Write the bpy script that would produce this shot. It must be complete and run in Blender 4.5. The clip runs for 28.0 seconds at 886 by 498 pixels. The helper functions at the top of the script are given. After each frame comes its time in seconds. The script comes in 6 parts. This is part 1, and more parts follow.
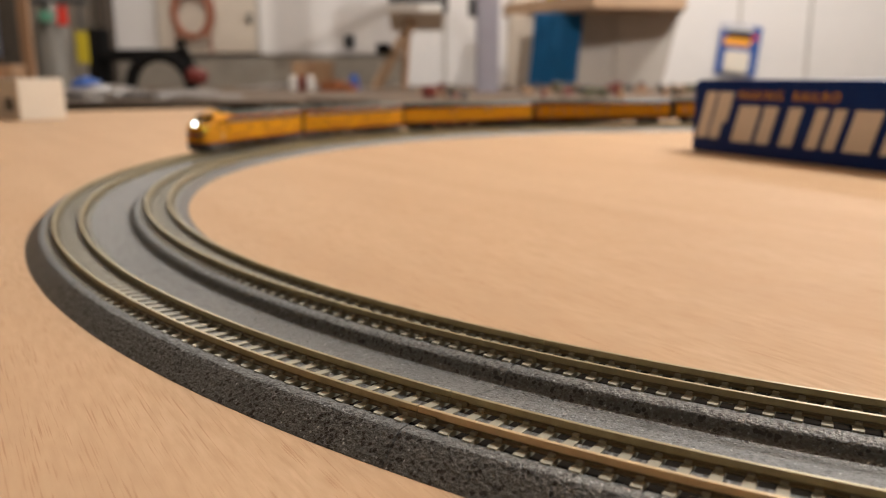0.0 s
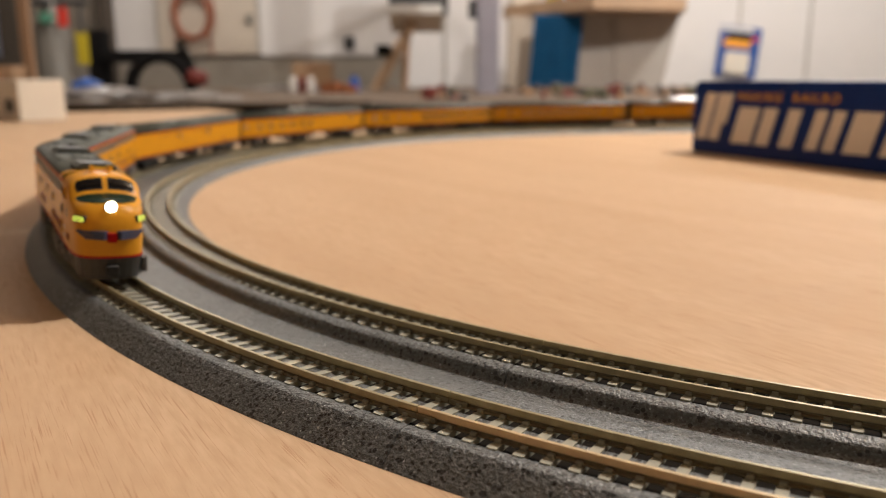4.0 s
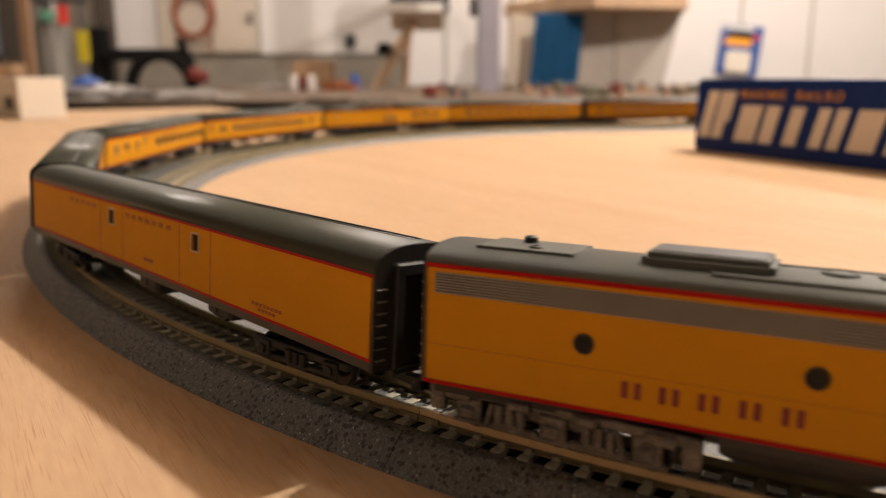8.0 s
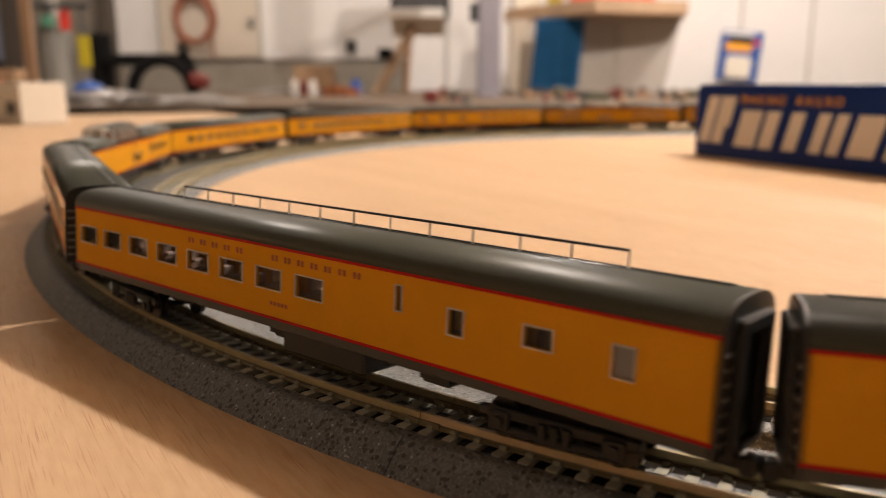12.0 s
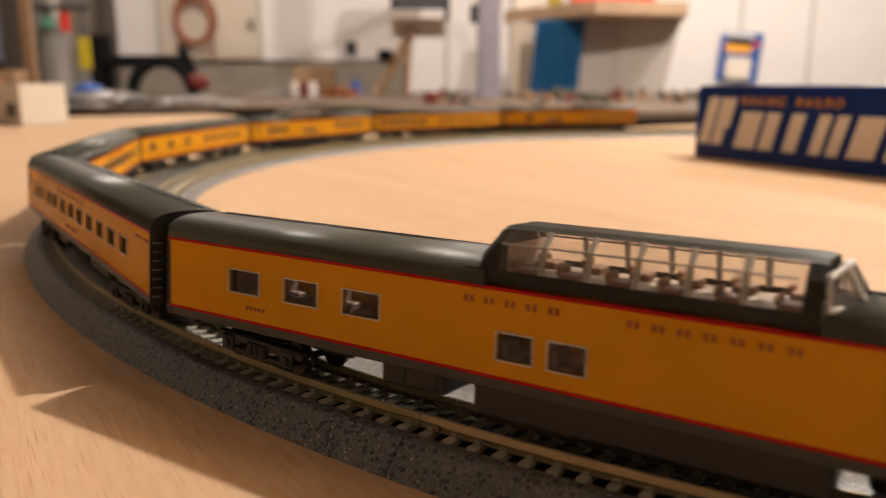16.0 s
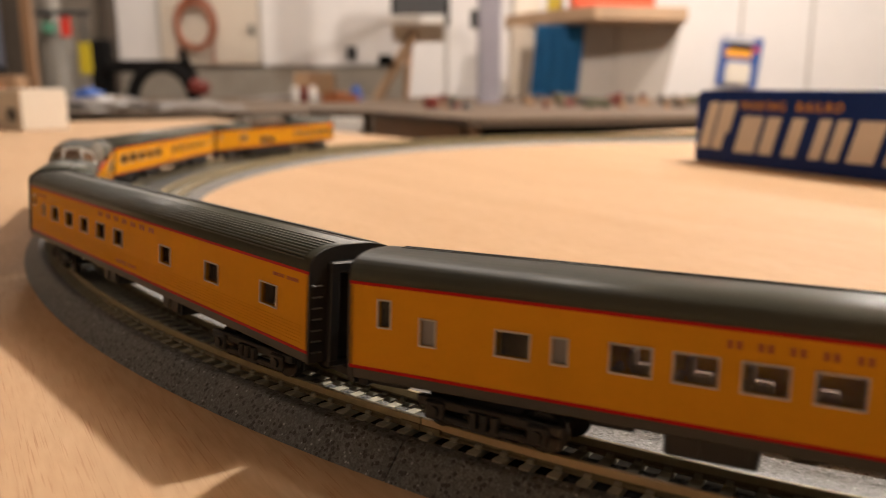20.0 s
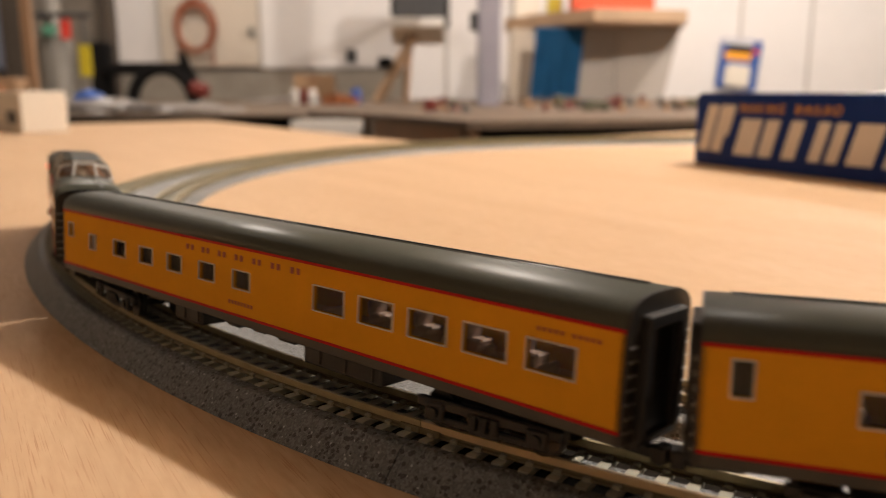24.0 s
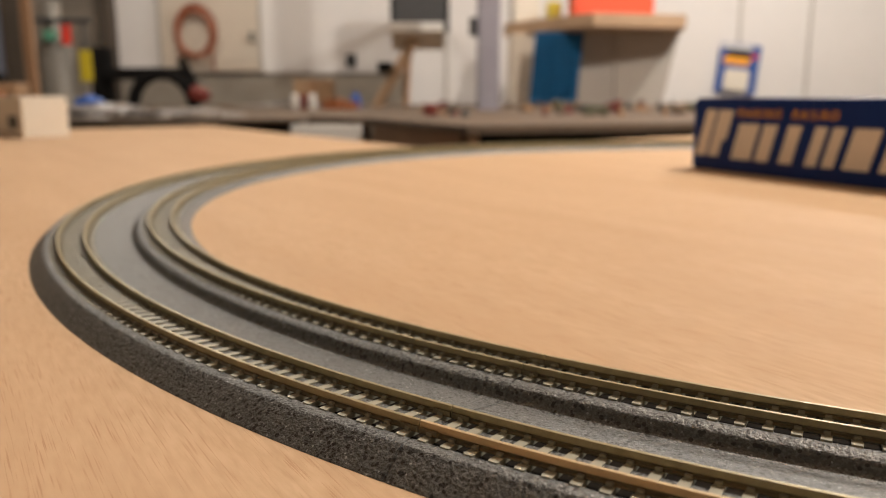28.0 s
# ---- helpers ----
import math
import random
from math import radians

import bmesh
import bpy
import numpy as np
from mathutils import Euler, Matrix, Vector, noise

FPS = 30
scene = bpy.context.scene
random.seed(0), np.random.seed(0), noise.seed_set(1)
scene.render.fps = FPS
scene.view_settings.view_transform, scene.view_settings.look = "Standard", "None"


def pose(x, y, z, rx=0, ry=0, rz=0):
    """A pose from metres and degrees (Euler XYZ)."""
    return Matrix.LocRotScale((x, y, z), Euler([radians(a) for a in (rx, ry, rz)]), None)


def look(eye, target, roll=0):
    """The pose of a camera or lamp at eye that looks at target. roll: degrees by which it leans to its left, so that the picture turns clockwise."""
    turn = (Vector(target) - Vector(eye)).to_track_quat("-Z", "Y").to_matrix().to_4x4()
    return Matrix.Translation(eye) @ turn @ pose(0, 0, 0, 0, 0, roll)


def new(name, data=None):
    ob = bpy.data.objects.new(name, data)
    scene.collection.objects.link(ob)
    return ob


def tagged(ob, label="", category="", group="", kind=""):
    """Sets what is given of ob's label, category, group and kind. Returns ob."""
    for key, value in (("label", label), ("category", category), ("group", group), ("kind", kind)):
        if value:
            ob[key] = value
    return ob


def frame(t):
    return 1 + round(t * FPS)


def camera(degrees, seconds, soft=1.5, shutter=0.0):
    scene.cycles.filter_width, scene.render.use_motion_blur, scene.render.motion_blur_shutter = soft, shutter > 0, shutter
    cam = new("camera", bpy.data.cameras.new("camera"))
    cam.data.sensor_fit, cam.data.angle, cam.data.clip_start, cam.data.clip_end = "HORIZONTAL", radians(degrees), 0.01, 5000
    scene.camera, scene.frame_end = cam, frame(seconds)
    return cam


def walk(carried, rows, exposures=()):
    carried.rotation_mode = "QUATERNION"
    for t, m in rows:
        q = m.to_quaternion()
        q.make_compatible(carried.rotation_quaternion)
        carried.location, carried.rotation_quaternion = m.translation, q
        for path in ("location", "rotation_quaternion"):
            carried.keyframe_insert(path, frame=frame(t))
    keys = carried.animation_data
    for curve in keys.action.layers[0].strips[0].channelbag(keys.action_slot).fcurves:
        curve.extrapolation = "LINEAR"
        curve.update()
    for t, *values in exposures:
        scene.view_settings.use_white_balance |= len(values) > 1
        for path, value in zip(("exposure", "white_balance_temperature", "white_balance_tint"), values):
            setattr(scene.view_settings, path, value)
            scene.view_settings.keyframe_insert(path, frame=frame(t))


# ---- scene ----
MM = 0.001
cam = camera(58.73, 28.0, soft=1.0, shutter=0.22)
cam.data.dof.use_dof = True
cam.data.dof.focus_distance = 0.132
cam.data.dof.aperture_fstop = 18.0


def aim(x, y, z, yaw, pitch, roll):
    """Camera pose from its place and its heading, tilt and lean in degrees."""
    a, b = radians(yaw), radians(pitch)
    f = Vector((math.cos(a) * math.cos(b), math.sin(a) * math.cos(b), math.sin(b)))
    eye = Vector((x, y, z))
    return look(eye, eye + f, roll)


PATH = [
    (0, 0.51600, 0.00046, 0.05769, 207.536, -12.396, -0.219),
    (0.5, 0.51600, 0.00045, 0.05765, 207.537, -12.319, -0.218),
    (1, 0.51607, 0.00049, 0.05760, 207.535, -12.248, -0.212),
    (1.5, 0.51614, 0.00053, 0.05758, 207.536, -12.188, -0.209),
    (2, 0.51628, 0.00063, 0.05761, 207.533, -12.147, -0.207),
    (2.5, 0.51630, 0.00067, 0.05767, 207.536, -12.147, -0.232),
    (3, 0.51624, 0.00063, 0.05765, 207.539, -12.196, -0.226),
    (3.5, 0.51637, 0.00071, 0.05766, 207.533, -12.245, -0.212),
    (5.5, 0.51441, -0.00057, 0.05712, 207.574, -12.502, -0.172),
    (6, 0.51382, -0.00092, 0.05698, 207.588, -12.568, -0.176),
    (6.5, 0.51375, -0.00102, 0.05696, 207.588, -12.590, -0.157),
    (7, 0.51380, -0.00108, 0.05696, 207.578, -12.536, -0.126),
    (7.5, 0.51378, -0.00106, 0.05695, 207.580, -12.453, -0.138),
    (8, 0.51390, -0.00096, 0.05695, 207.582, -12.403, -0.158),
    (8.5, 0.51421, -0.00078, 0.05704, 207.572, -12.397, -0.167),
    (9, 0.51454, -0.00057, 0.05706, 207.570, -12.380, -0.169),
    (9.5, 0.51469, -0.00049, 0.05709, 207.573, -12.301, -0.166),
    (10, 0.51457, -0.00055, 0.05710, 207.573, -12.262, -0.161),
    (10.5, 0.51446, -0.00063, 0.05708, 207.575, -12.245, -0.171),
    (11, 0.51450, -0.00065, 0.05704, 207.588, -12.219, -0.179),
    (11.5, 0.51464, -0.00062, 0.05711, 207.610, -12.132, -0.160),
    (12, 0.51457, -0.00069, 0.05712, 207.624, -12.046, -0.148),
    (12.5, 0.51439, -0.00082, 0.05698, 207.631, -11.979, -0.162),
    (14.5, 0.51415, -0.00096, 0.05692, 207.637, -12.031, -0.158),
    (15.5, 0.51423, -0.00091, 0.05700, 207.623, -11.967, -0.146),
    (16.5, 0.51448, -0.00077, 0.05710, 207.626, -11.941, -0.159),
    (17.5, 0.51438, -0.00082, 0.05706, 207.620, -11.884, -0.139),
    (18.5, 0.51422, -0.00093, 0.05692, 207.625, -11.759, -0.152),
    (19, 0.51420, -0.00095, 0.05685, 207.628, -11.696, -0.155),
    (19.5, 0.51432, -0.00090, 0.05687, 207.632, -11.632, -0.146),
    (20.5, 0.51444, -0.00081, 0.05696, 207.644, -11.588, -0.170),
    (21.5, 0.51469, -0.00068, 0.05708, 207.623, -11.534, -0.149),
    (23.5, 0.51473, -0.00064, 0.05715, 207.619, -11.479, -0.159),
    (24.5, 0.51468, -0.00071, 0.05707, 207.615, -11.398, -0.139),
    (25.5, 0.51454, -0.00081, 0.05700, 207.606, -11.361, -0.134),
    (26.5, 0.51464, -0.00073, 0.05697, 207.619, -11.302, -0.169),
    (27, 0.51504, -0.00049, 0.05710, 207.622, -11.261, -0.177),
    (27.5, 0.51685, 0.00068, 0.05751, 207.615, -11.145, -0.205),
    (28, 0.51743, 0.00107, 0.05767, 207.607, -11.119, -0.208),
]
walk(cam, [(t, aim(*q)) for t, *q in PATH], exposures=[(0, -0.04, 5890, 8), (5.4, -0.02, 5890, 8), (6.0, 0.24, 6180, 9), (7.0, 0.26, 6340, 12), (26.5, 0.22, 6280, 11), (27.0, 0.12, 6250, 10), (27.5, -0.06, 6130, 8), (28, -0.06, 6130, 8)])

# ---------------------------------------------------------------- light
world = bpy.data.worlds.new("basement_air")
scene.world = world
world.use_nodes = True
world.node_tree.nodes["Background"].inputs[0].default_value = (1.0, 0.86, 0.72, 1)
world.node_tree.nodes["Background"].inputs[1].default_value = 0.006


def bulb(name, at, watts, radius, colour=(1.0, 0.885, 0.765)):
    lamp = bpy.data.lights.new(name, "POINT")
    lamp.energy, lamp.shadow_soft_size, lamp.color = watts, radius, colour
    ob = new(name, lamp)
    ob.location = at
    return ob


MAIN = Vector((-0.73, 0.525, 1.525))
bulb("lamp_over_table", MAIN, 138, 0.034)
FAR, LEFT, SIDE, BEHIND = Vector((-2.659, 0.033, 1.2)), Vector((-1.45, -2.15, 1.35)), Vector((0.1, -1.5, 1.2)), Vector((1.4, -0.5, 1.2))
# four unseen fill lamps added to brighten the walls, table and near side
bulb("fill_by_far_wall", FAR, 60, 0.05, (1.0, 0.91, 0.81))
bulb("fill_by_left_wall", LEFT, 36, 0.22)
bulb("fill_beside_table", SIDE, 2.6, 0.22)
bulb("fill_behind", BEHIND, 1.0, 0.05)

# ---------------------------------------------------------------- materials
def mat(name, colour, rough=0.5, metal=0.0, vary=0.12, scale=60.0, bump=0.0, bump_scale=None, spec=0.5, second=None,
        speck=None, stretch=None, turn=0.0, coat=0.0, random_vary=0.0, emit=0.0, trans=0.0):
    """A surface: base colour with two scales of variation, optional specks, grain direction and relief."""
    m = bpy.data.materials.new(name)
    m.use_nodes = True
    nt = m.node_tree
    b = nt.nodes["Principled BSDF"]
    b.inputs["Roughness"].default_value = rough
    b.inputs["Metallic"].default_value = metal
    b.inputs["Specular IOR Level"].default_value = spec
    b.inputs["Coat Weight"].default_value = coat
    b.inputs["Coat Roughness"].default_value = 0.15
    if trans:
        b.inputs["Transmission Weight"].default_value = trans
        b.inputs["IOR"].default_value = 1.2
    c = (*colour, 1)
    co = nt.nodes.new("ShaderNodeTexCoord")
    mp = nt.nodes.new("ShaderNodeMapping")
    mp.inputs["Rotation"].default_value[2] = radians(turn)
    if stretch:
        mp.inputs["Scale"].default_value = stretch
    nt.links.new(co.outputs["Object"], mp.inputs["Vector"])

    def noise_tex(s, detail=4.0, roughness=0.6):
        n = nt.nodes.new("ShaderNodeTexNoise")
        n.inputs["Scale"].default_value, n.inputs["Detail"].default_value, n.inputs["Roughness"].default_value = s, detail, roughness
        nt.links.new(mp.outputs["Vector"], n.inputs["Vector"])
        return n

    def mix(fac, a, bcol):
        x = nt.nodes.new("ShaderNodeMix")
        x.data_type = "RGBA"
        for i, v in ((0, fac), (6, a), (7, bcol)):
            if isinstance(v, (tuple, float, int)):
                x.inputs[i].default_value = v
            else:
                nt.links.new(v, x.inputs[i])
        return x.outputs[2]

    def ramp(src, lo, hi):
        r = nt.nodes.new("ShaderNodeMapRange")
        r.inputs[1].default_value, r.inputs[2].default_value = lo, hi
        nt.links.new(src, r.inputs[0])
        return r.outputs[0]

    big, fine = noise_tex(scale), noise_tex(scale * 9, 3.0)
    dark = tuple(v * (1 - 2 * vary) for v in colour) + (1,)
    light = tuple(min(1, v * (1 + 1.4 * vary)) for v in colour) + (1,)
    col = mix(ramp(big.outputs["Fac"], 0.3, 0.7), dark, light)
    if second:
        col = mix(ramp(fine.outputs["Fac"], 0.45, 0.75), col, (*second, 1))
    else:
        col = mix(0.35, col, mix(ramp(fine.outputs["Fac"], 0.3, 0.7), dark, light))
    if speck:
        for sc, sp_col, lo, hi in speck:
            v = nt.nodes.new("ShaderNodeTexNoise")
            v.inputs["Scale"].default_value, v.inputs["Detail"].default_value = sc, 1.0
            nt.links.new(mp.outputs["Vector"], v.inputs["Vector"])
            col = mix(ramp(v.outputs["Fac"], lo, hi), col, (*sp_col, 1))
    if random_vary:
        info = nt.nodes.new("ShaderNodeObjectInfo")
        col = mix(ramp(info.outputs["Random"], 0.0, 1 / random_vary), col, tuple(v * 0.5 for v in colour) + (1,))
    nt.links.new(col, b.inputs["Base Color"])
    rr = nt.nodes.new("ShaderNodeMapRange")
    rr.inputs[3].default_value, rr.inputs[4].default_value = max(0.02, rough * 0.85), min(1, rough * 1.15)
    nt.links.new(big.outputs["Fac"], rr.inputs[0])
    nt.links.new(rr.outputs[0], b.inputs["Roughness"])
    if bump:
        bn = nt.nodes.new("ShaderNodeBump")
        bn.inputs["Strength"].default_value, bn.inputs["Distance"].default_value = 0.6, bump
        h = noise_tex(bump_scale or scale * 9, 3.0)
        nt.links.new(h.outputs["Fac"], bn.inputs["Height"])
        nt.links.new(bn.outputs["Normal"], b.inputs["Normal"])
    if emit:
        b.inputs["Emission Color"].default_value = c
        b.inputs["Emission Strength"].default_value = emit
    return m


def plywood(name, base, pale, line, turn):
    """Rotary-cut veneer: broad figure, fine short pores along the grain."""
    m = mat(name, base, 0.66, vary=0.0, spec=0.12)
    nt = m.node_tree
    b = nt.nodes["Principled BSDF"]
    co = nt.nodes.new("ShaderNodeTexCoord")
    mp = nt.nodes.new("ShaderNodeMapping")
    mp.inputs["Rotation"].default_value[2] = radians(-turn)
    nt.links.new(co.outputs["Object"], mp.inputs["Vector"])

    def tex(sx, sy, scale, detail):
        q = nt.nodes.new("ShaderNodeMapping")
        q.inputs["Scale"].default_value = (sx, sy, 1)
        nt.links.new(mp.outputs["Vector"], q.inputs["Vector"])
        n = nt.nodes.new("ShaderNodeTexNoise")
        n.inputs["Scale"].default_value, n.inputs["Detail"].default_value = scale, detail
        nt.links.new(q.outputs["Vector"], n.inputs["Vector"])
        return n.outputs["Fac"]

    def step(src, lo, hi):
        r = nt.nodes.new("ShaderNodeMapRange")
        r.inputs[1].default_value, r.inputs[2].default_value = lo, hi
        nt.links.new(src, r.inputs[0])
        return r.outputs[0]

    def mix(fac, a, c):
        x = nt.nodes.new("ShaderNodeMix")
        x.data_type = "RGBA"
        nt.links.new(fac, x.inputs[0])
        for i, v in ((6, a), (7, c)):
            if isinstance(v, tuple):
                x.inputs[i].default_value = (*v, 1)
            else:
                nt.links.new(v, x.inputs[i])
        return x.outputs[2]

    col = mix(step(tex(1.2, 9, 4, 5), 0.35, 0.65), base, pale)
    col = mix(step(tex(12, 60, 10, 4), 0.35, 0.7), col, tuple(v * 0.965 for v in base))
    pores = step(tex(44, 1900, 1.6, 2), 0.57, 0.67)
    patch = step(tex(9, 40, 4, 3), 0.40, 0.62)
    both = nt.nodes.new("ShaderNodeMath")
    both.operation = "MULTIPLY"
    nt.links.new(pores, both.inputs[0])
    nt.links.new(patch, both.inputs[1])
    soft = nt.nodes.new("ShaderNodeMath")
    soft.operation = "MULTIPLY"
    nt.links.new(both.outputs[0], soft.inputs[0])
    soft.inputs[1].default_value = 0.62
    col = mix(soft.outputs[0], col, line)
    nt.links.new(col, b.inputs["Base Color"])
    bn = nt.nodes.new("ShaderNodeBump")
    bn.inputs["Strength"].default_value, bn.inputs["Distance"].default_value, bn.invert = 0.12, 0.0002, True
    nt.links.new(pores, bn.inputs["Height"])
    nt.links.new(bn.outputs["Normal"], b.inputs["Normal"])
    return m


def ballast(name):
    """Moulded grey ballast: fine grain, with scattered black and pale stones, the pale ones also painting sparkle."""
    m = mat(name, (0.104, 0.109, 0.107), 0.42, vary=0.10, scale=90, spec=1.0, bump=0.0008, bump_scale=1350)
    nt = m.node_tree
    b = nt.nodes["Principled BSDF"]
    co = nt.nodes.new("ShaderNodeTexCoord")
    col = b.inputs["Base Color"].links[0].from_socket

    def stones(scale, lo, hi, size, colour, src):
        """Stones in the cells whose random number lies between lo and hi."""
        v = nt.nodes.new("ShaderNodeTexVoronoi")
        v.inputs["Scale"].default_value = scale
        nt.links.new(co.outputs["Object"], v.inputs["Vector"])
        sep = nt.nodes.new("ShaderNodeSeparateColor")
        nt.links.new(v.outputs["Color"], sep.inputs[0])
        fac = None
        for sock, op, limit in ((sep.outputs[0], "GREATER_THAN", lo), (sep.outputs[0], "LESS_THAN", hi), (v.outputs["Distance"], "LESS_THAN", size)):
            q = nt.nodes.new("ShaderNodeMath")
            q.operation = op
            nt.links.new(sock, q.inputs[0])
            q.inputs[1].default_value = limit
            if fac is None:
                fac = q.outputs[0]
            else:
                w = nt.nodes.new("ShaderNodeMath")
                w.operation = "MULTIPLY"
                nt.links.new(fac, w.inputs[0])
                nt.links.new(q.outputs[0], w.inputs[1])
                fac = w.outputs[0]
        x = nt.nodes.new("ShaderNodeMix")
        x.data_type = "RGBA"
        nt.links.new(fac, x.inputs[0])
        nt.links.new(src, x.inputs[6])
        x.inputs[7].default_value = (*colour, 1)
        return x.outputs[2]

    col = stones(2600, 0.0, 0.30, 9.0, (0.072, 0.075, 0.074), col)
    col = stones(2600, 0.72, 1.0, 9.0, (0.150, 0.157, 0.155), col)
    # pale stones, which also put the bed's glints into the colour
    col = stones(1700, 0.89, 0.95, 0.36, (0.40, 0.42, 0.42), col)
    col = stones(1400, 0.00, 0.18, 0.56, (0.004, 0.004, 0.004), col)
    col = stones(1000, 0.30, 0.40, 0.44, (0.006, 0.006, 0.006), col)
    nt.links.new(col, b.inputs["Base Color"])
    return m


GRAIN = 60.0
PLY = plywood("birch_plywood", (0.53, 0.363, 0.220), (0.605, 0.432, 0.272), (0.34, 0.175, 0.085), GRAIN)
BALLAST = ballast("grey_ballast")
CONCRETE_TIE = mat("concrete_tie", (0.40, 0.385, 0.305), 0.48, vary=0.06, scale=400, random_vary=0.18)
RAIL = mat("nickel_rail", (0.40, 0.335, 0.19), 0.42, 0.35, vary=0.10, scale=300)
# paler copy of the rail: its reflected gleam is put into the colour
RAIL_GLEAM = mat("nickel_rail_gleam", (0.62, 0.47, 0.27), 0.42, 0.3, vary=0.06, scale=300)
RAIL_SIDE = mat("darker_rail_side", (0.21, 0.175, 0.105), 0.45, 0.4, vary=0.1, scale=300)
YELLOW = mat("armour_yellow", (0.65, 0.295, 0.014), 0.10, vary=0.03, scale=120, spec=0.008)
YELLOW_NOSE = mat("satin_armour_yellow", (0.65, 0.295, 0.014), 0.36, vary=0.03, scale=120, spec=0.15)
ROOF = mat("harbour_grey_roof", (0.064, 0.068, 0.055), 0.36, vary=0.03, scale=60, spec=0.12)
ROOF_SEAM = mat("glossy_roof_seam", (0.075, 0.077, 0.065), 0.22, vary=0.05, scale=160, spec=0.5)
LOCO_ROOF = mat("loco_roof_grey", (0.095, 0.103, 0.088), 0.62, vary=0.06, scale=160)
RED = mat("red_stripe", (0.42, 0.007, 0.006), 0.45, vary=0.04, spec=0.1)
DARK_RED = mat("dark_red_lettering", (0.22, 0.018, 0.008), 0.5, vary=0.04)
COACH_RED = mat("faded_red_lettering", (0.29, 0.05, 0.012), 0.5, vary=0.05)
UNDER = mat("underframe_grey", (0.014, 0.013, 0.011), 0.5, vary=0.1, scale=200)
SKIRT = mat("skirt_grey", (0.034, 0.033, 0.025), 0.45, vary=0.06, scale=200)
TRUCK_BLACK = mat("truck_black", (0.013, 0.012, 0.011), 0.5, vary=0.15, scale=300)
TRUCK_SILVER = mat("truck_silver", (0.19, 0.175, 0.16), 0.5, 0.2, vary=0.3, scale=400, second=(0.035, 0.032, 0.03))
WHEEL = mat("blackened_wheel", (0.05, 0.047, 0.043), 0.35, 0.8)
SILVER = mat("silver_frame", (0.55, 0.54, 0.52), 0.35, 0.6, vary=0.05)
GRILLE = mat("steel_grille", (0.36, 0.35, 0.34), 0.35, 0.7, vary=0.06)
GRILLE_DARK = mat("grille_shadow", (0.022, 0.021, 0.02), 0.5)
PANE = mat("dark_window_pane", (0.007, 0.006, 0.006), 0.10, vary=0.1, spec=0.22)
PANE_GREY = mat("frosted_pane", (0.20, 0.19, 0.20), 0.3, vary=0.05)
SEAT = mat("brown_seat", (0.36, 0.19, 0.10), 0.6)
PALE_FRAME = mat("pale_silver_frame", (0.72, 0.71, 0.68), 0.4, 0.1, vary=0.05)
MULLION = mat("pale_grey_mullion", (0.36, 0.35, 0.31), 0.4, 0.2, vary=0.05)
DOME_FLOOR = mat("cream_dome_floor", (0.62, 0.49, 0.36), 0.6)
TANK_GREY = mat("worn_tank_grey", (0.042, 0.039, 0.035), 0.5, vary=0.08, scale=200)
BLACK = mat("black_rubber", (0.012, 0.012, 0.012), 0.55)
GREEN = mat("antiglare_green", (0.004, 0.022, 0.014), 0.25, spec=0.12)
HORN = mat("horn_yellow", (0.88, 0.52, 0.02), 0.35, vary=0.03)
GAP_STRIP = mat("dark_brown_gap_strip", (0.014, 0.011, 0.008), 0.9, vary=0.1, spec=0.05)
PILOT = mat("pilot_grey", (0.035, 0.034, 0.030), 0.45, vary=0.06)
BLUE_WING = mat("wing_blue", (0.05, 0.065, 0.13), 0.4)
HEADLIGHT = mat("lit_headlight", (0.90, 1.0, 0.84), 0.3, vary=0, emit=14)
NUMBER_LIT = mat("lit_number_board", (0.75, 0.85, 0.10), 0.3, vary=0, emit=0.9)
TAIL_RED = mat("lit_tail_light", (1.0, 0.012, 0.03), 0.3, vary=0, emit=1.1)
BOX_BLUE = mat("dark_blue_card", (0.002, 0.028, 0.19), 0.35, vary=0.05, scale=30, spec=0.18)
BOX_PRINT = mat("pale_print", (0.82, 0.75, 0.68), 0.45, vary=0.03)
BOX_ORANGE = mat("orange_print", (0.95, 0.42, 0.03), 0.45, vary=0.03)
WALL_WHITE = mat("white_wallboard", (0.80, 0.77, 0.75), 0.7, vary=0.02, scale=2)
WALL_CREAM = mat("cream_panel", (0.66, 0.58, 0.48), 0.65, vary=0.03, scale=2)
CONCRETE = mat("grey_concrete", (0.36, 0.32, 0.265), 0.85, vary=0.12, scale=5, bump=0.002, bump_scale=60)
FLOOR_CONC = mat("floor_concrete", (0.25, 0.23, 0.21), 0.8, vary=0.15, scale=3)
CEIL = mat("ceiling_joist_wood", (0.40, 0.30, 0.20), 0.8, vary=0.15, scale=3)
STEEL_POST = mat("lilac_grey_paint", (0.34, 0.335, 0.40), 0.45, vary=0.05, scale=8)
PINE = mat("pine_wood", (0.36, 0.21, 0.115), 0.6, vary=0.10, scale=10, stretch=(1, 1, 0.15))
DARKER_CONCRETE = mat("darker_concrete", (0.28, 0.24, 0.195), 0.85, vary=0.15, scale=5, bump=0.002, bump_scale=60)
# dark colour for the slabs that imitate shade by the back wall
WALL_SHADE = mat("dark_wall_shade", (0.085, 0.066, 0.050), 0.7, vary=0.15, scale=6)
GREY_BOARD = mat("greyish_panel", (0.44, 0.40, 0.355), 0.65, vary=0.06, scale=6)
GREY_WOOD = mat("greyed_shelf_wood", (0.145, 0.102, 0.068), 0.7, vary=0.15, scale=10)
WHITE_CARD = mat("white_card", (0.78, 0.72, 0.62), 0.6, vary=0.03, scale=15)
WHITE_PAINT = mat("white_paint", (0.76, 0.74, 0.70), 0.5, vary=0.03, scale=6)
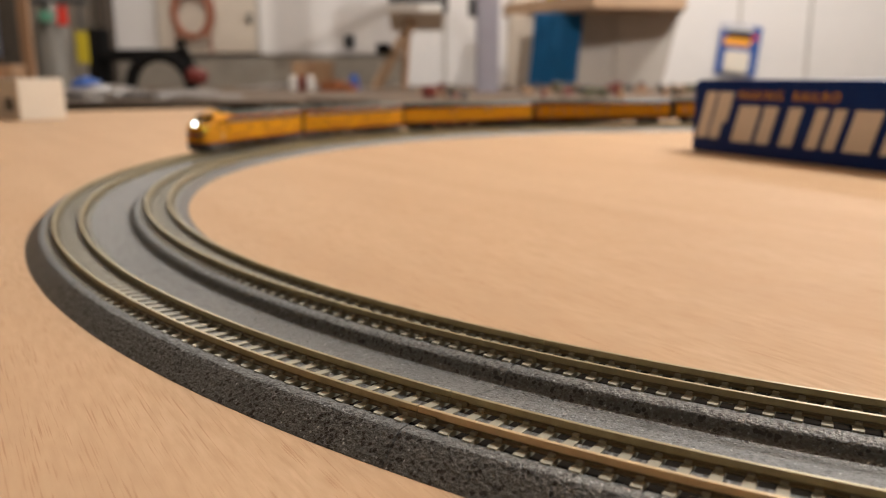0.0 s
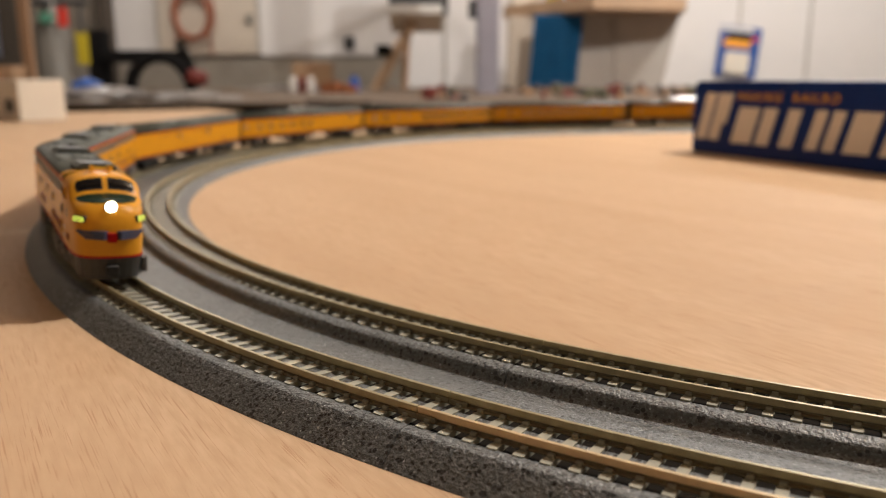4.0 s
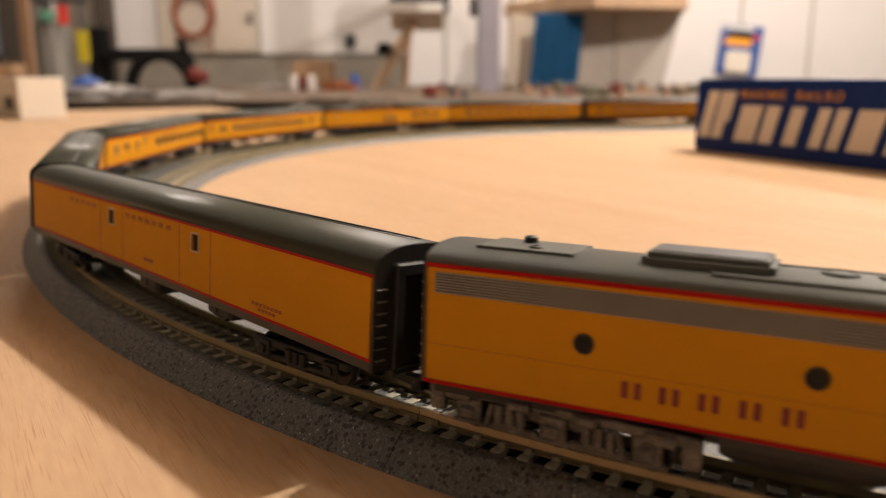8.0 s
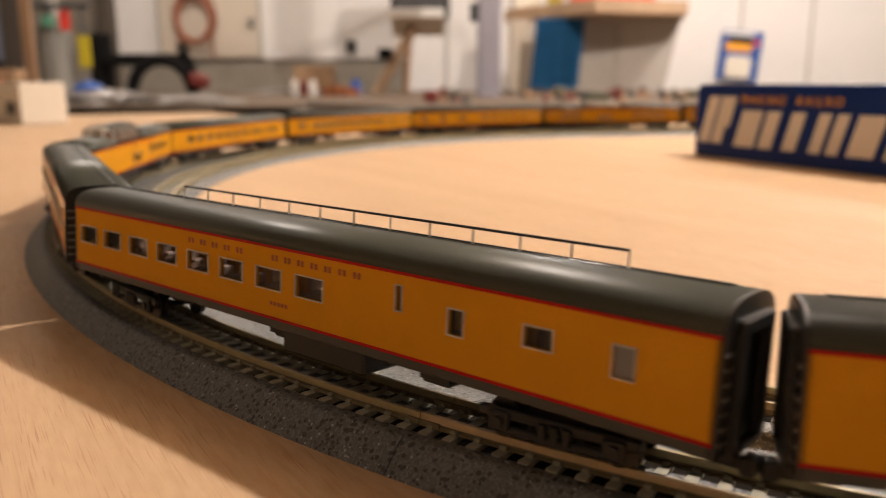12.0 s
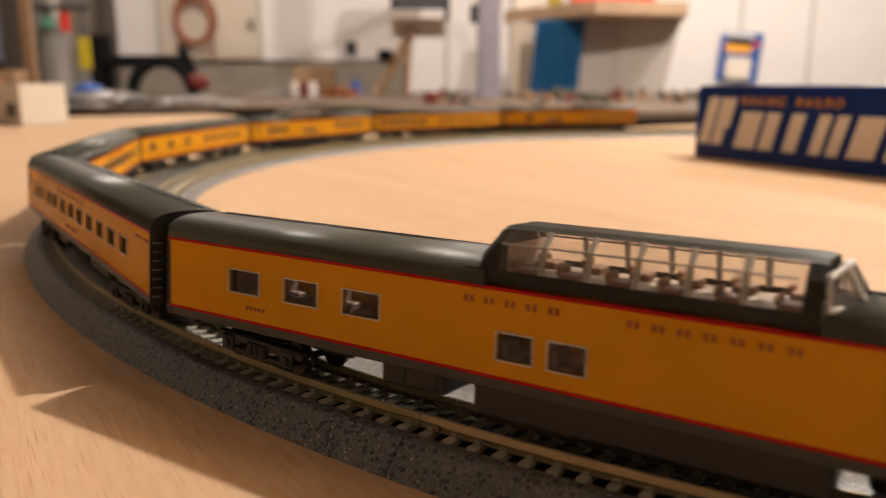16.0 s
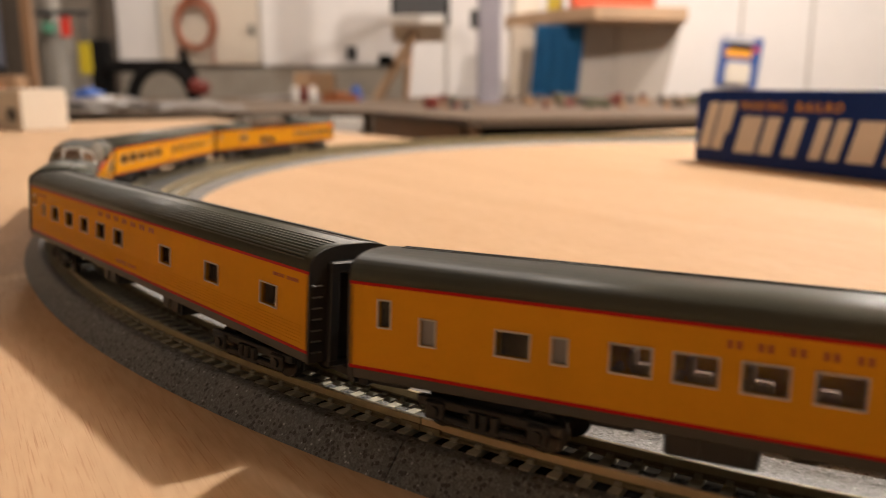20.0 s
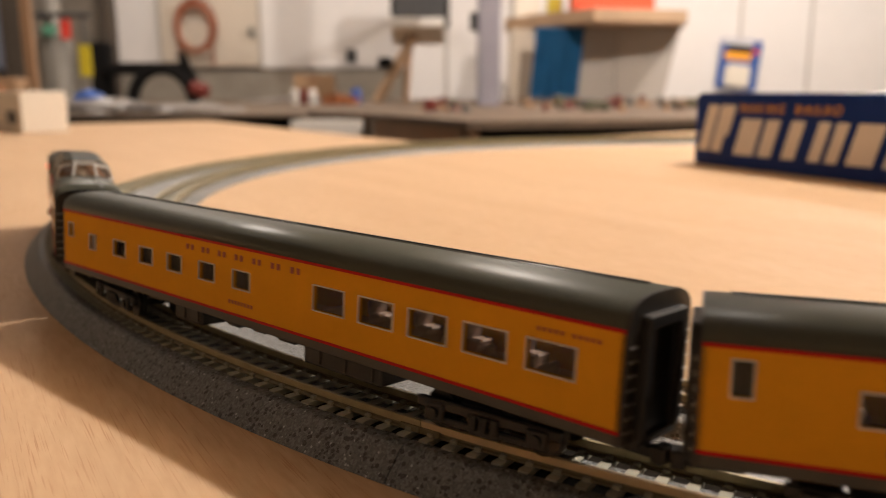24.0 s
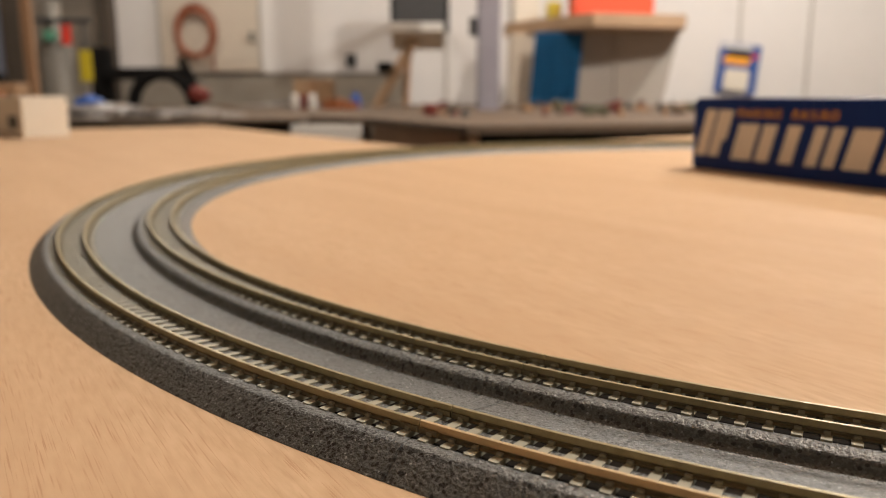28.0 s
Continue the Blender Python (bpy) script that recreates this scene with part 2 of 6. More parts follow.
BLUE_CLOTH = mat("blue_cloth", (0.004, 0.115, 0.29), 0.75, vary=0.10, scale=25)
ORANGE = mat("orange_plastic", (0.85, 0.10, 0.03), 0.45, vary=0.05)
COPPER = mat("orange_brown_hose", (0.33, 0.105, 0.05), 0.5, vary=0.1, scale=20)
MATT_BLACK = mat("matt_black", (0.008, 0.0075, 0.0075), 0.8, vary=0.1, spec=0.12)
DARK_GREY = mat("dark_grey_plastic", (0.05, 0.05, 0.052), 0.5, vary=0.1)
GREY_METAL = mat("grey_cylinder_paint", (0.22, 0.205, 0.18), 0.5, 0.1, vary=0.08, scale=10)
SIGN_RED = mat("red_plastic", (0.75, 0.05, 0.03), 0.45, vary=0.03)
SIGN_YELLOW = mat("yellow_label", (0.58, 0.46, 0.02), 0.5, vary=0.04)
SIGN_GREEN = mat("green_label", (0.10, 0.30, 0.20), 0.5, vary=0.04)
BRIGHT_BLUE = mat("bright_blue_plastic", (0.03, 0.10, 0.38), 0.4, vary=0.04)
BAG = mat("clear_grey_bag", (0.22, 0.20, 0.185), 0.35, vary=0.25, scale=25)
TERRACOTTA = mat("terracotta", (0.42, 0.15, 0.06), 0.6, vary=0.15, scale=20)
KRAFT = mat("brown_cardboard", (0.40, 0.25, 0.14), 0.75, vary=0.08, scale=12)
MOSS = mat("dull_green_scenery", (0.11, 0.11, 0.07), 0.8, vary=0.3, scale=30)
SEAM = mat("grey_seam", (0.50, 0.47, 0.43), 0.7, vary=0.03)
DENIM = mat("pale_blue_door", (0.24, 0.26, 0.34), 0.5, vary=0.05, scale=5)
CLIP = mat("brown_rail_clip", (0.30, 0.275, 0.20), 0.5, vary=0.1)
SHELF_WOOD = mat("shelf_plywood", (0.47, 0.32, 0.20), 0.65, vary=0.1, scale=8)
DULL_RED = mat("dull_red_plastic", (0.16, 0.025, 0.018), 0.5, vary=0.1)


def clear_glass(name, hazy=0.09, glossy=0.10, clear=0.93):
    """Thin moulded glazing: mostly see-through, a little hazy, with a faint sharp gloss."""
    m = bpy.data.materials.new(name)
    m.use_nodes = True
    nt = m.node_tree
    nt.nodes.remove(nt.nodes["Principled BSDF"])
    see, gloss, mixer = nt.nodes.new("ShaderNodeBsdfTransparent"), nt.nodes.new("ShaderNodeBsdfGlossy"), nt.nodes.new("ShaderNodeMixShader")
    see.inputs[0].default_value = (clear, clear * 0.99, clear * 0.97, 1)
    gloss.inputs["Roughness"].default_value = 0.06
    mixer.inputs[0].default_value = glossy
    nt.links.new(see.outputs[0], mixer.inputs[1])
    nt.links.new(gloss.outputs[0], mixer.inputs[2])
    haze, last = nt.nodes.new("ShaderNodeBsdfDiffuse"), nt.nodes.new("ShaderNodeMixShader")
    haze.inputs[0].default_value = (0.62, 0.45, 0.36, 1)
    last.inputs[0].default_value = hazy
    nt.links.new(mixer.outputs[0], last.inputs[1])
    nt.links.new(haze.outputs[0], last.inputs[2])
    nt.links.new(last.outputs[0], nt.nodes["Material Output"].inputs[0])
    return m


DOME_GLASS = clear_glass("thin_dome_glass")
WINDOW_GLASS = clear_glass("thin_window_glass", 0.0, 0.02, 0.78)
CABIN = mat("dull_orange_moulding", (0.36, 0.17, 0.035), 0.5, vary=0.08, scale=200)
CABIN_SEAT = mat("grey_pink_seat", (0.42, 0.30, 0.25), 0.6, vary=0.12, scale=300)
# near-black sheets that paint the dark interior behind the small windows
WINDOW_BACKING = mat("dark_window_backing", (0.045, 0.035, 0.03), 0.6, vary=0.1, scale=200)


# ---------------------------------------------------------------- builders
def link_mesh(name, bm, materials, parent=None, label="", smooth=False):
    me = bpy.data.meshes.new(name)
    bmesh.ops.recalc_face_normals(bm, faces=bm.faces)
    bm.to_mesh(me)
    bm.free()
    for x in (materials if isinstance(materials, (list, tuple)) else [materials]):
        me.materials.append(x)
    if smooth:
        me.polygons.foreach_set("use_smooth", [True] * len(me.polygons))
    ob = new(name, me)
    if parent is not None:
        ob.parent = parent
    if label:
        ob["label"] = label
    return ob


def part(name, bm, material, parent, label="", smooth=False):
    return link_mesh(name, bm, material, parent, label, smooth)


def empty(name, m=None):
    e = new(name)
    e.empty_display_size = 0.02
    if m is not None:
        e.matrix_basis = m
    return e


def block(bm, x0, x1, y0, y1, z0, z1, bevel=0.0, m=None, segments=1):
    """An axis-aligned block with softened edges, added to bm."""
    r = bmesh.ops.create_cube(bm, size=1.0)
    vs = r["verts"]
    for v in vs:
        v.co = Vector((x0 + (v.co.x + 0.5) * (x1 - x0), y0 + (v.co.y + 0.5) * (y1 - y0), z0 + (v.co.z + 0.5) * (z1 - z0)))
        if m is not None:
            v.co = m @ v.co
    if bevel:
        es = list({e for v in vs for e in v.link_edges})
        bmesh.ops.bevel(bm, geom=es, offset=bevel, segments=segments, affect="EDGES", clamp_overlap=True)


def slab(x0, x1, y0, y1, z0, z1, bevel=0.0, m=None, segments=1):
    bm = bmesh.new()
    block(bm, x0, x1, y0, y1, z0, z1, bevel, m, segments)
    return bm


def rod(bm, a, b, r, n=10, r2=None):
    a, b = Vector(a), Vector(b)
    q = (b - a).to_track_quat("Z", "Y").to_matrix().to_4x4()
    bmesh.ops.create_cone(bm, cap_ends=True, segments=n, radius1=r, radius2=r if r2 is None else r2, depth=(b - a).length,
                          matrix=Matrix.Translation((a + b) / 2) @ q)


def prism(bm, outline, x0, x1, m=None):
    """Extrude a closed outline of (y, z) points along x."""
    n = len(outline)
    rings = []
    for x in (x0, x1):
        rings.append([bm.verts.new((m @ Vector((x, y, z))) if m is not None else (x, y, z)) for y, z in outline])
    for i in range(n):
        bm.faces.new((rings[0][i], rings[0][(i + 1) % n], rings[1][(i + 1) % n], rings[1][i]))
    bm.faces.new(rings[0])
    bm.faces.new(rings[1][::-1])


def plate(bm, pts, thick, m):
    """A flat plate: outline pts (u, v) in the plane of m, thickness along its z."""
    a = [bm.verts.new(m @ Vector((u, v, 0))) for u, v in pts]
    b = [bm.verts.new(m @ Vector((u, v, thick))) for u, v in pts]
    n = len(pts)
    for i in range(n):
        bm.faces.new((a[i], a[(i + 1) % n], b[(i + 1) % n], b[i]))
    bm.faces.new(a)
    bm.faces.new(b[::-1])


def lathe(bm, profile, n=24, m=None):
    rings = []
    for r, z in profile:
        rings.append([bm.verts.new((m or Matrix()) @ Vector((r * math.cos(2 * math.pi * i / n), r * math.sin(2 * math.pi * i / n), z))) for i in range(n)])
    for p, q in zip(rings, rings[1:]):
        for i in range(n):
            bm.faces.new((p[i], p[(i + 1) % n], q[(i + 1) % n], q[i]))
    bm.faces.new(rings[0][::-1])
    bm.faces.new(rings[-1])


def ring(bm, major, minor, m, n=36, k=8):
    vs = []
    for i in range(n):
        a = 2 * math.pi * i / n
        vs.append([bm.verts.new(m @ Vector(((major + minor * math.cos(2 * math.pi * j / k)) * math.cos(a), (major + minor * math.cos(2 * math.pi * j / k)) * math.sin(a), minor * math.sin(2 * math.pi * j / k)))) for j in range(k)])
    for i in range(n):
        for j in range(k):
            bm.faces.new((vs[i][j], vs[(i + 1) % n][j], vs[(i + 1) % n][(j + 1) % k], vs[i][(j + 1) % k]))


def tube(bm, pts, r, n=8):
    """One bent tube through the points."""
    rings = []
    for i, p in enumerate(pts):
        d = (pts[min(i + 1, len(pts) - 1)] - pts[max(i - 1, 0)]).normalized()
        m = d.to_track_quat("Z", "Y").to_matrix()
        rings.append([bm.verts.new(p + m @ Vector((r * math.cos(2 * math.pi * k / n), r * math.sin(2 * math.pi * k / n), 0))) for k in range(n)])
    for p, q in zip(rings, rings[1:]):
        for k in range(n):
            bm.faces.new((p[k], p[(k + 1) % n], q[(k + 1) % n], q[k]))
    bm.faces.new(rings[0][::-1])
    bm.faces.new(rings[-1])


# ---------------------------------------------------------------- the plan
# Track: an outer and an inner line round a centre at the origin; table top is z = 0.
R_OUT, R_IN = 0.414, 0.381
TH0, TH1 = -142.8, 37.2          # the curve runs from TH0 to TH1, straights beyond
RAIL_Z = {"outer": (6.8 * MM, 6.15 * MM), "inner": (6.6 * MM, 5.9 * MM)}
A_DIR, B_DIR = Vector((0.5, 0.866, 0)), Vector((-0.866, 0.5, 0))   # directions of the board's edges
FWD, RGT = Vector((-0.886, -0.463, 0)), Vector((-0.463, 0.886, 0))  # directions of the room
CAM0 = Vector((0.5165, 0, 0))


def room(right, forward, z=0.0):
    """A place in the room by metres to the right of and beyond the viewpoint."""
    return CAM0 + RGT * right + FWD * forward + Vector((0, 0, z))


def room_m(right, forward, z=0.0, turn=0.0):
    """A pose whose x is to the right, y away, z up."""
    r = Matrix(((RGT.x, FWD.x, 0), (RGT.y, FWD.y, 0), (0, 0, 1))).to_4x4()
    return Matrix.Translation(room(right, forward, z)) @ r @ Matrix.Rotation(radians(turn), 4, "Z")


def board_m(a, b, z=0.0):
    r = Matrix(((A_DIR.x, B_DIR.x, 0), (A_DIR.y, B_DIR.y, 0), (0, 0, 1))).to_4x4()
    return Matrix.Translation(A_DIR * a + B_DIR * b + Vector((0, 0, z))) @ r


# ---------------------------------------------------------------- room shell
def shell():
    def wall(name, x0, x1, y0, y1, z0, z1, m, label):
        bm = slab(x0, x1, y0, y1, z0, z1)
        bm.transform(room_m(0, 0))
        tagged(link_mesh(name, bm, m), label, "wall", kind="structure")

    wall("floor", -3.2, 3.4, -2.6, 4.6, -1.0, -0.9, FLOOR_CONC, "grey concrete basement floor")
    wall("ceiling", -3.2, 3.4, -2.6, 4.6, 1.70, 1.78, CEIL, "bare wooden basement ceiling")
    wall("wall_back", -3.2, -0.20, 4.3, 4.5, -0.9, 0.17, CONCRETE, "grey concrete foundation wall")
    wall("wall_back_upper", -1.75, -0.20, 4.28, 4.5, 0.174, 1.70, WALL_WHITE, "white wallboard above the foundation wall")
    # corner stretch of the back wall, in a darker concrete colour
    wall("wall_back_corner", -3.2, -1.754, 4.3, 4.5, 0.174, 1.70, DARKER_CONCRETE, "darker grey concrete block wall")
    wall("wall_back_white", -0.196, 3.4, 4.28, 4.5, -0.9, 1.70, WALL_WHITE, "white panelled basement wall")
    for i, x in enumerate((1.56, 1.93, 0.02, 0.2, 0.36)):
        wall("trim", x - 0.006, x + 0.006, 4.268, 4.279, -0.1, 1.3, SEAM, "grey seam between the white wall panels")
    wall("wall_left", -3.4, -3.2, -2.6, 4.6, -0.9, 1.70, CONCRETE, "grey concrete wall closing the room out of view")
    # unseen walls, dark concrete to cut the bounce onto the train's near side
    wall("wall_right", 3.4, 3.6, -2.6, 4.6, -0.9, 1.70, CONCRETE, "grey concrete wall closing the room out of view")
    wall("wall_front", -3.2, 3.4, -2.8, -2.6, -0.9, 1.70, CONCRETE, "grey concrete wall closing the room out of view")


def table():
    out = [(-1.284, -1.1), (1.3, -1.1), (1.3, 1.25), (-0.475, 1.25), (-0.475, 0.0), (-1.284, 0.0)]
    bm = bmesh.new()
    plate(bm, out, 0.018, board_m(0, 0, -0.018))
    t = empty("plywood_table")
    tagged(t, "pale birch plywood table top with fine grain", "table")
    ob = part("tabletop", bm, PLY, t)
    for a, b in ((-1.2, -1.0), (1.2, -1.0), (1.2, 1.15), (-0.4, 1.15), (-1.2, -0.1)):
        bm = slab(-0.045, 0.045, -0.045, 0.045, -0.9, -0.018, 0.004)
        bm.transform(board_m(a, b))
        part("leg", bm, PINE, t)
    return t


# ---------------------------------------------------------------- track
def along(th_list, r, z):
    return [(r * math.cos(radians(t)), r * math.sin(radians(t)), z) for t in th_list]


def sweep(bm, prof, ths, close=True):
    """Sweep a closed profile of (radius, z) round the centre."""
    rings = [[bm.verts.new((r * math.cos(radians(t)), r * math.sin(radians(t)), z)) for r, z in prof] for t in ths]
    n = len(prof)
    for p, q in zip(rings, rings[1:]):
        for i in range(n if close else n - 1):
            bm.faces.new((p[i], p[(i + 1) % n], q[(i + 1) % n], q[i]))
    if close:
        bm.faces.new(rings[0])
        bm.faces.new(rings[-1][::-1])


def rail_profile(r, ztop):
    """The head of the rail."""
    w, k = 0.36 * MM, MM
    return [(r - 0.2 * k, ztop - 1.25 * k), (r - w, ztop - 1.12 * k), (r - w, ztop - 0.06 * k), (r - w + 0.08 * k, ztop), (r + w - 0.08 * k, ztop), (r + w, ztop - 0.06 * k),
            (r + w, ztop - 1.12 * k), (r + 0.2 * k, ztop - 1.25 * k)]


def web_profile(r, ztop):
    """Web and foot of the rail, in a darker colour than the head."""
    h, k = 2.05 * MM, MM
    return [(r - 0.62 * k, ztop - h), (r - 0.62 * k, ztop - h + 0.25 * k), (r - 0.17 * k, ztop - h + 0.45 * k), (r - 0.17 * k, ztop - 1.251 * k),
            (r + 0.17 * k, ztop - 1.251 * k), (r + 0.17 * k, ztop - h + 0.45 * k), (r + 0.62 * k, ztop - h + 0.25 * k), (r + 0.62 * k, ztop - h)]


def roadbed_profile():
    """Cross-section of the ballast: outer shoulder, two tie beds with a trough under each rail, the dip between."""
    o, i, k = R_OUT, R_IN, MM

    def trough(c, z):
        return [(c + 2.0 * k, z + 0.02 * k), (c + 1.8 * k, z - 0.95 * k), (c - 1.8 * k, z - 1.05 * k), (c - 2.0 * k, z - 0.28 * k)]

    pts = [(o + 14.0 * k, 0.05 * k), (o + 13.8 * k, 0.3 * k), (o + 9.7 * k, 4.3 * k), (o + 8.9 * k, 4.6 * k), (o + 7.5 * k, 4.64 * k)]
    pts += trough(o + 4.5 * k, 4.36 * k) + trough(o - 4.5 * k, 3.85 * k)
    pts += [(o - 8.4 * k, 3.72 * k), (o - 9.6 * k, 3.4 * k), (o - 19.5 * k, 1.5 * k), (o - 20.6 * k, 1.35 * k), (i + 11.0 * k, 1.5 * k), (i + 10.3 * k, 3.5 * k), (i + 9.4 * k, 4.1 * k), (i + 8.4 * k, 4.35 * k)]
    pts += trough(i + 4.5 * k, 4.2 * k) + trough(i - 4.5 * k, 3.68 * k)
    pts += [(i - 8.3 * k, 3.4 * k), (i - 9.2 * k, 3.0 * k), (i - 12.0 * k, 0.5 * k), (i - 12.4 * k, 0.05 * k)]
    for _ in range(2):
        # round the shoulders off, leaving the ends and the troughs crisp
        soft = [pts[0]]
        for p, q in zip(pts, pts[1:]):
            if min(abs(p[0] - c) for c in (o + 4.5 * k, o - 4.5 * k, i + 4.5 * k, i - 4.5 * k)) < 2.2 * k or q is pts[-1]:
                soft.append(q)
            else:
                soft += [(p[0] * 0.75 + q[0] * 0.25, p[1] * 0.75 + q[1] * 0.25), (p[0] * 0.25 + q[0] * 0.75, p[1] * 0.25 + q[1] * 0.75)]
        pts = soft
    return pts


def tie_mesh():
    """A concrete tie, waisted under the rails, with four rail clips."""
    bm = bmesh.new()
    w = [(-7.6, 0.78), (-7.3, 0.86), (-6.4, 0.86), (-5.7, 0.76), (-3.3, 0.76), (-2.6, 0.86), (2.6, 0.86), (3.3, 0.76), (5.7, 0.76), (6.4, 0.86), (7.3, 0.86), (7.6, 0.78)]
    out = [(x * MM, y * MM) for y, x in w] + [(-x * MM, y * MM) for y, x in reversed(w)]
    plate(bm, out, 1.35 * MM, Matrix.Translation((0, 0, 3.0 * MM)))
    for v in bm.verts:
        if abs(v.co.y) > 7.5 * MM:
            v.co.z -= 0.08 * MM
    for y in (-5.4, -3.6, 3.6, 5.4):
        block(bm, -0.55 * MM, 0.55 * MM, (y - 0.4) * MM, (y + 0.4) * MM, 4.3 * MM, 5.05 * MM, 0.14 * MM)
    for f in bm.faces:
        f.material_index = int(f.calc_center_median().z > 4.38 * MM)
    me = bpy.data.meshes.new("tie")
    bmesh.ops.recalc_face_normals(bm, faces=bm.faces)
    bm.to_mesh(me)
    bm.free()
    me.materials.append(CONCRETE_TIE)
    me.materials.append(CLIP)
    return me


TIES = []


def curve_section(t0, t1):
    sec = empty("curved_track")
    tagged(sec, "grey-ballast double curved model track with concrete ties", "model track", "track sections on the table")
    n = max(3, int((t1 - t0) / 0.6))
    gap = 0.012
    ths = [t0 + gap + (t1 - t0 - 2 * gap) * i / n for i in range(n + 1)]
    bm = bmesh.new()
    sweep(bm, roadbed_profile(), ths)
    part("roadbed", bm, BALLAST, sec, "grey speckled plastic ballast roadbed")
    for line, rad in (("outer", R_OUT), ("inner", R_IN)):
        zo, zi = RAIL_Z[line]
        for r, z in ((rad + 4.5 * MM, zo), (rad - 4.5 * MM, zi)):
            bm = bmesh.new()
            sweep(bm, rail_profile(r, z), ths)
            # near outer rail past the joint takes the colour with the painted gleam
            head = part("rail", bm, RAIL_GLEAM if t0 > -10 and r > R_OUT else RAIL, sec, "brassy nickel rail with polished head")
            bm = bmesh.new()
            sweep(bm, web_profile(r, z), ths)
            part("rail_web", bm, RAIL_SIDE, head)
            # strip in the trough; the darkness of the gaps is in its colour
            bm = bmesh.new()
            sweep(bm, [(r - 1.75 * MM, z - 3.6 * MM), (r - 1.75 * MM, z - 3.2 * MM), (r + 1.75 * MM, z - 3.1 * MM), (r + 1.75 * MM, z - 3.6 * MM)], ths)
            part("tie_strip", bm, GAP_STRIP, sec, "dark strip painting the deep gaps between the ties")
            for end, sg in ((t0, 1), (t1, -1)):
                bm = bmesh.new()
                e0 = end + sg * gap
                sweep(bm, [(r - 0.75 * MM, z - 1.95 * MM), (r - 0.75 * MM, z - 1.0 * MM), (r + 0.75 * MM, z - 1.0 * MM), (r + 0.75 * MM, z - 1.95 * MM)],
                      [e0, e0 + sg * 0.5])
                part("rail_joiner", bm, RAIL_SIDE, sec)
        count = round(radians(t1 - t0) * rad / (4.2 * MM))
        tilt = math.atan2(zo - zi, 9 * MM)
        for i in range(count):
            TIES.append((sec, radians(t0 + (i + 0.5) * (t1 - t0) / count), rad, tilt, (zo + zi) / 2 - 6.5 * MM))
    return sec


def straight_section(th, forward, length):
    """Straight track beyond an end of the curve."""
    sec = empty("straight_track")
    tagged(sec, "grey-ballast straight double model track", "model track", "track sections on the table")
    e = Vector((math.cos(radians(th)), math.sin(radians(th)), 0))
    d = Vector((-e.y, e.x, 0)) * forward

    def run(prof, material, name):
        bm = bmesh.new()
        rings = [[bm.verts.new(e * r + d * s + Vector((0, 0, z))) for r, z in prof] for s in (0.0001, length)]
        n = len(prof)
        for i in range(n):
            bm.faces.new((rings[0][i], rings[0][(i + 1) % n], rings[1][(i + 1) % n], rings[1][i]))
        bm.faces.new(rings[0])
        bm.faces.new(rings[1][::-1])
        part(name, bm, material, sec)

    run(roadbed_profile(), BALLAST, "roadbed")
    for line, rad in (("outer", R_OUT), ("inner", R_IN)):
        zo, zi = RAIL_Z[line]
        run(rail_profile(rad + 4.5 * MM, zo), RAIL, "rail")
        run(rail_profile(rad - 4.5 * MM, zi), RAIL, "rail")
        run(web_profile(rad + 4.5 * MM, zo), RAIL_SIDE, "rail_web")
        run(web_profile(rad - 4.5 * MM, zi), RAIL_SIDE, "rail_web")
    return sec


def lay_ties():
    me = tie_mesh()
    for sec, a, rad, tilt, dz in TIES:
        t = new("tie", me)
        t.parent = sec
        # tie's y is the radius, pointing out
        t.matrix_basis = Matrix.Rotation(a, 4, "Z") @ Matrix.Translation((rad, 0, dz)) @ Matrix.Rotation(-tilt, 4, "Y") @ Matrix.Rotation(radians(-90), 4, "Z")


shell()
table()
for k in range(4):
    curve_section(TH0 + 45 * k, TH0 + 45 * (k + 1))
straight_section(TH0, -1, 0.45)
straight_section(TH1, 1, 0.25)


# ---------------------------------------------------------------- train
def path_point(s):
    """Place and heading on the outer line, s metres along the curve from angle 0."""
    a0, a1 = radians(TH0) * R_OUT, radians(TH1) * R_OUT
    c = min(max(s, a0), a1) / R_OUT
    p = Vector((math.cos(c), math.sin(c), 0)) * R_OUT
    d = Vector((-math.sin(c), math.cos(c), 0))
    return p + d * (s - min(max(s, a0), a1)), d


RUN = [(0.0, -92.10), (8.0, 10.15), (14.0, 86.38), (20.0, 162.80), (26.0, 239.28), (28.0, 264.79)]


def gap_angle(t):
    """Degrees of the coupling behind the leading locomotive."""
    for (ta, a), (tb, b) in zip(RUN, RUN[1:]):
        if t <= tb + 1e-6:
            return a + (b - a) * (t - ta) / (tb - ta)


DRIFT = [(0, 0), (7.5, 0), (8, 0.4), (8.5, 0), (10.5, 0), (11, -1.3), (11.5, 0), (19.5, 0), (20, -1.1), (20.5, 0), (28, 0)]


def drift(t):
    """Millimetres by which the uneven run departs from the steady one."""
    for (ta, a), (tb, b) in zip(DRIFT, DRIFT[1:]):
        if t <= tb + 1e-6:
            return a + (b - a) * (t - ta) / (tb - ta)


def ride(t, offset, bogies):
    """Pose of a vehicle whose middle runs offset metres from that coupling."""
    s = radians(gap_angle(t)) * R_OUT + offset + drift(t) * MM
    p, _ = path_point(s + bogies / 2)
    q, _ = path_point(s - bogies / 2)
    mid, d = (p + q) / 2, (p - q).normalized()
    left = Vector((-d.y, d.x, 0))
    m = Matrix(((d.x, left.x, 0), (d.y, left.y, 0), (0, 0, 1))).to_4x4()
    return Matrix.Translation(mid + Vector((0, 0, 6.45 * MM))) @ m @ Matrix.Rotation(radians(-4.5), 4, "X")


HALF = 8.75 * MM
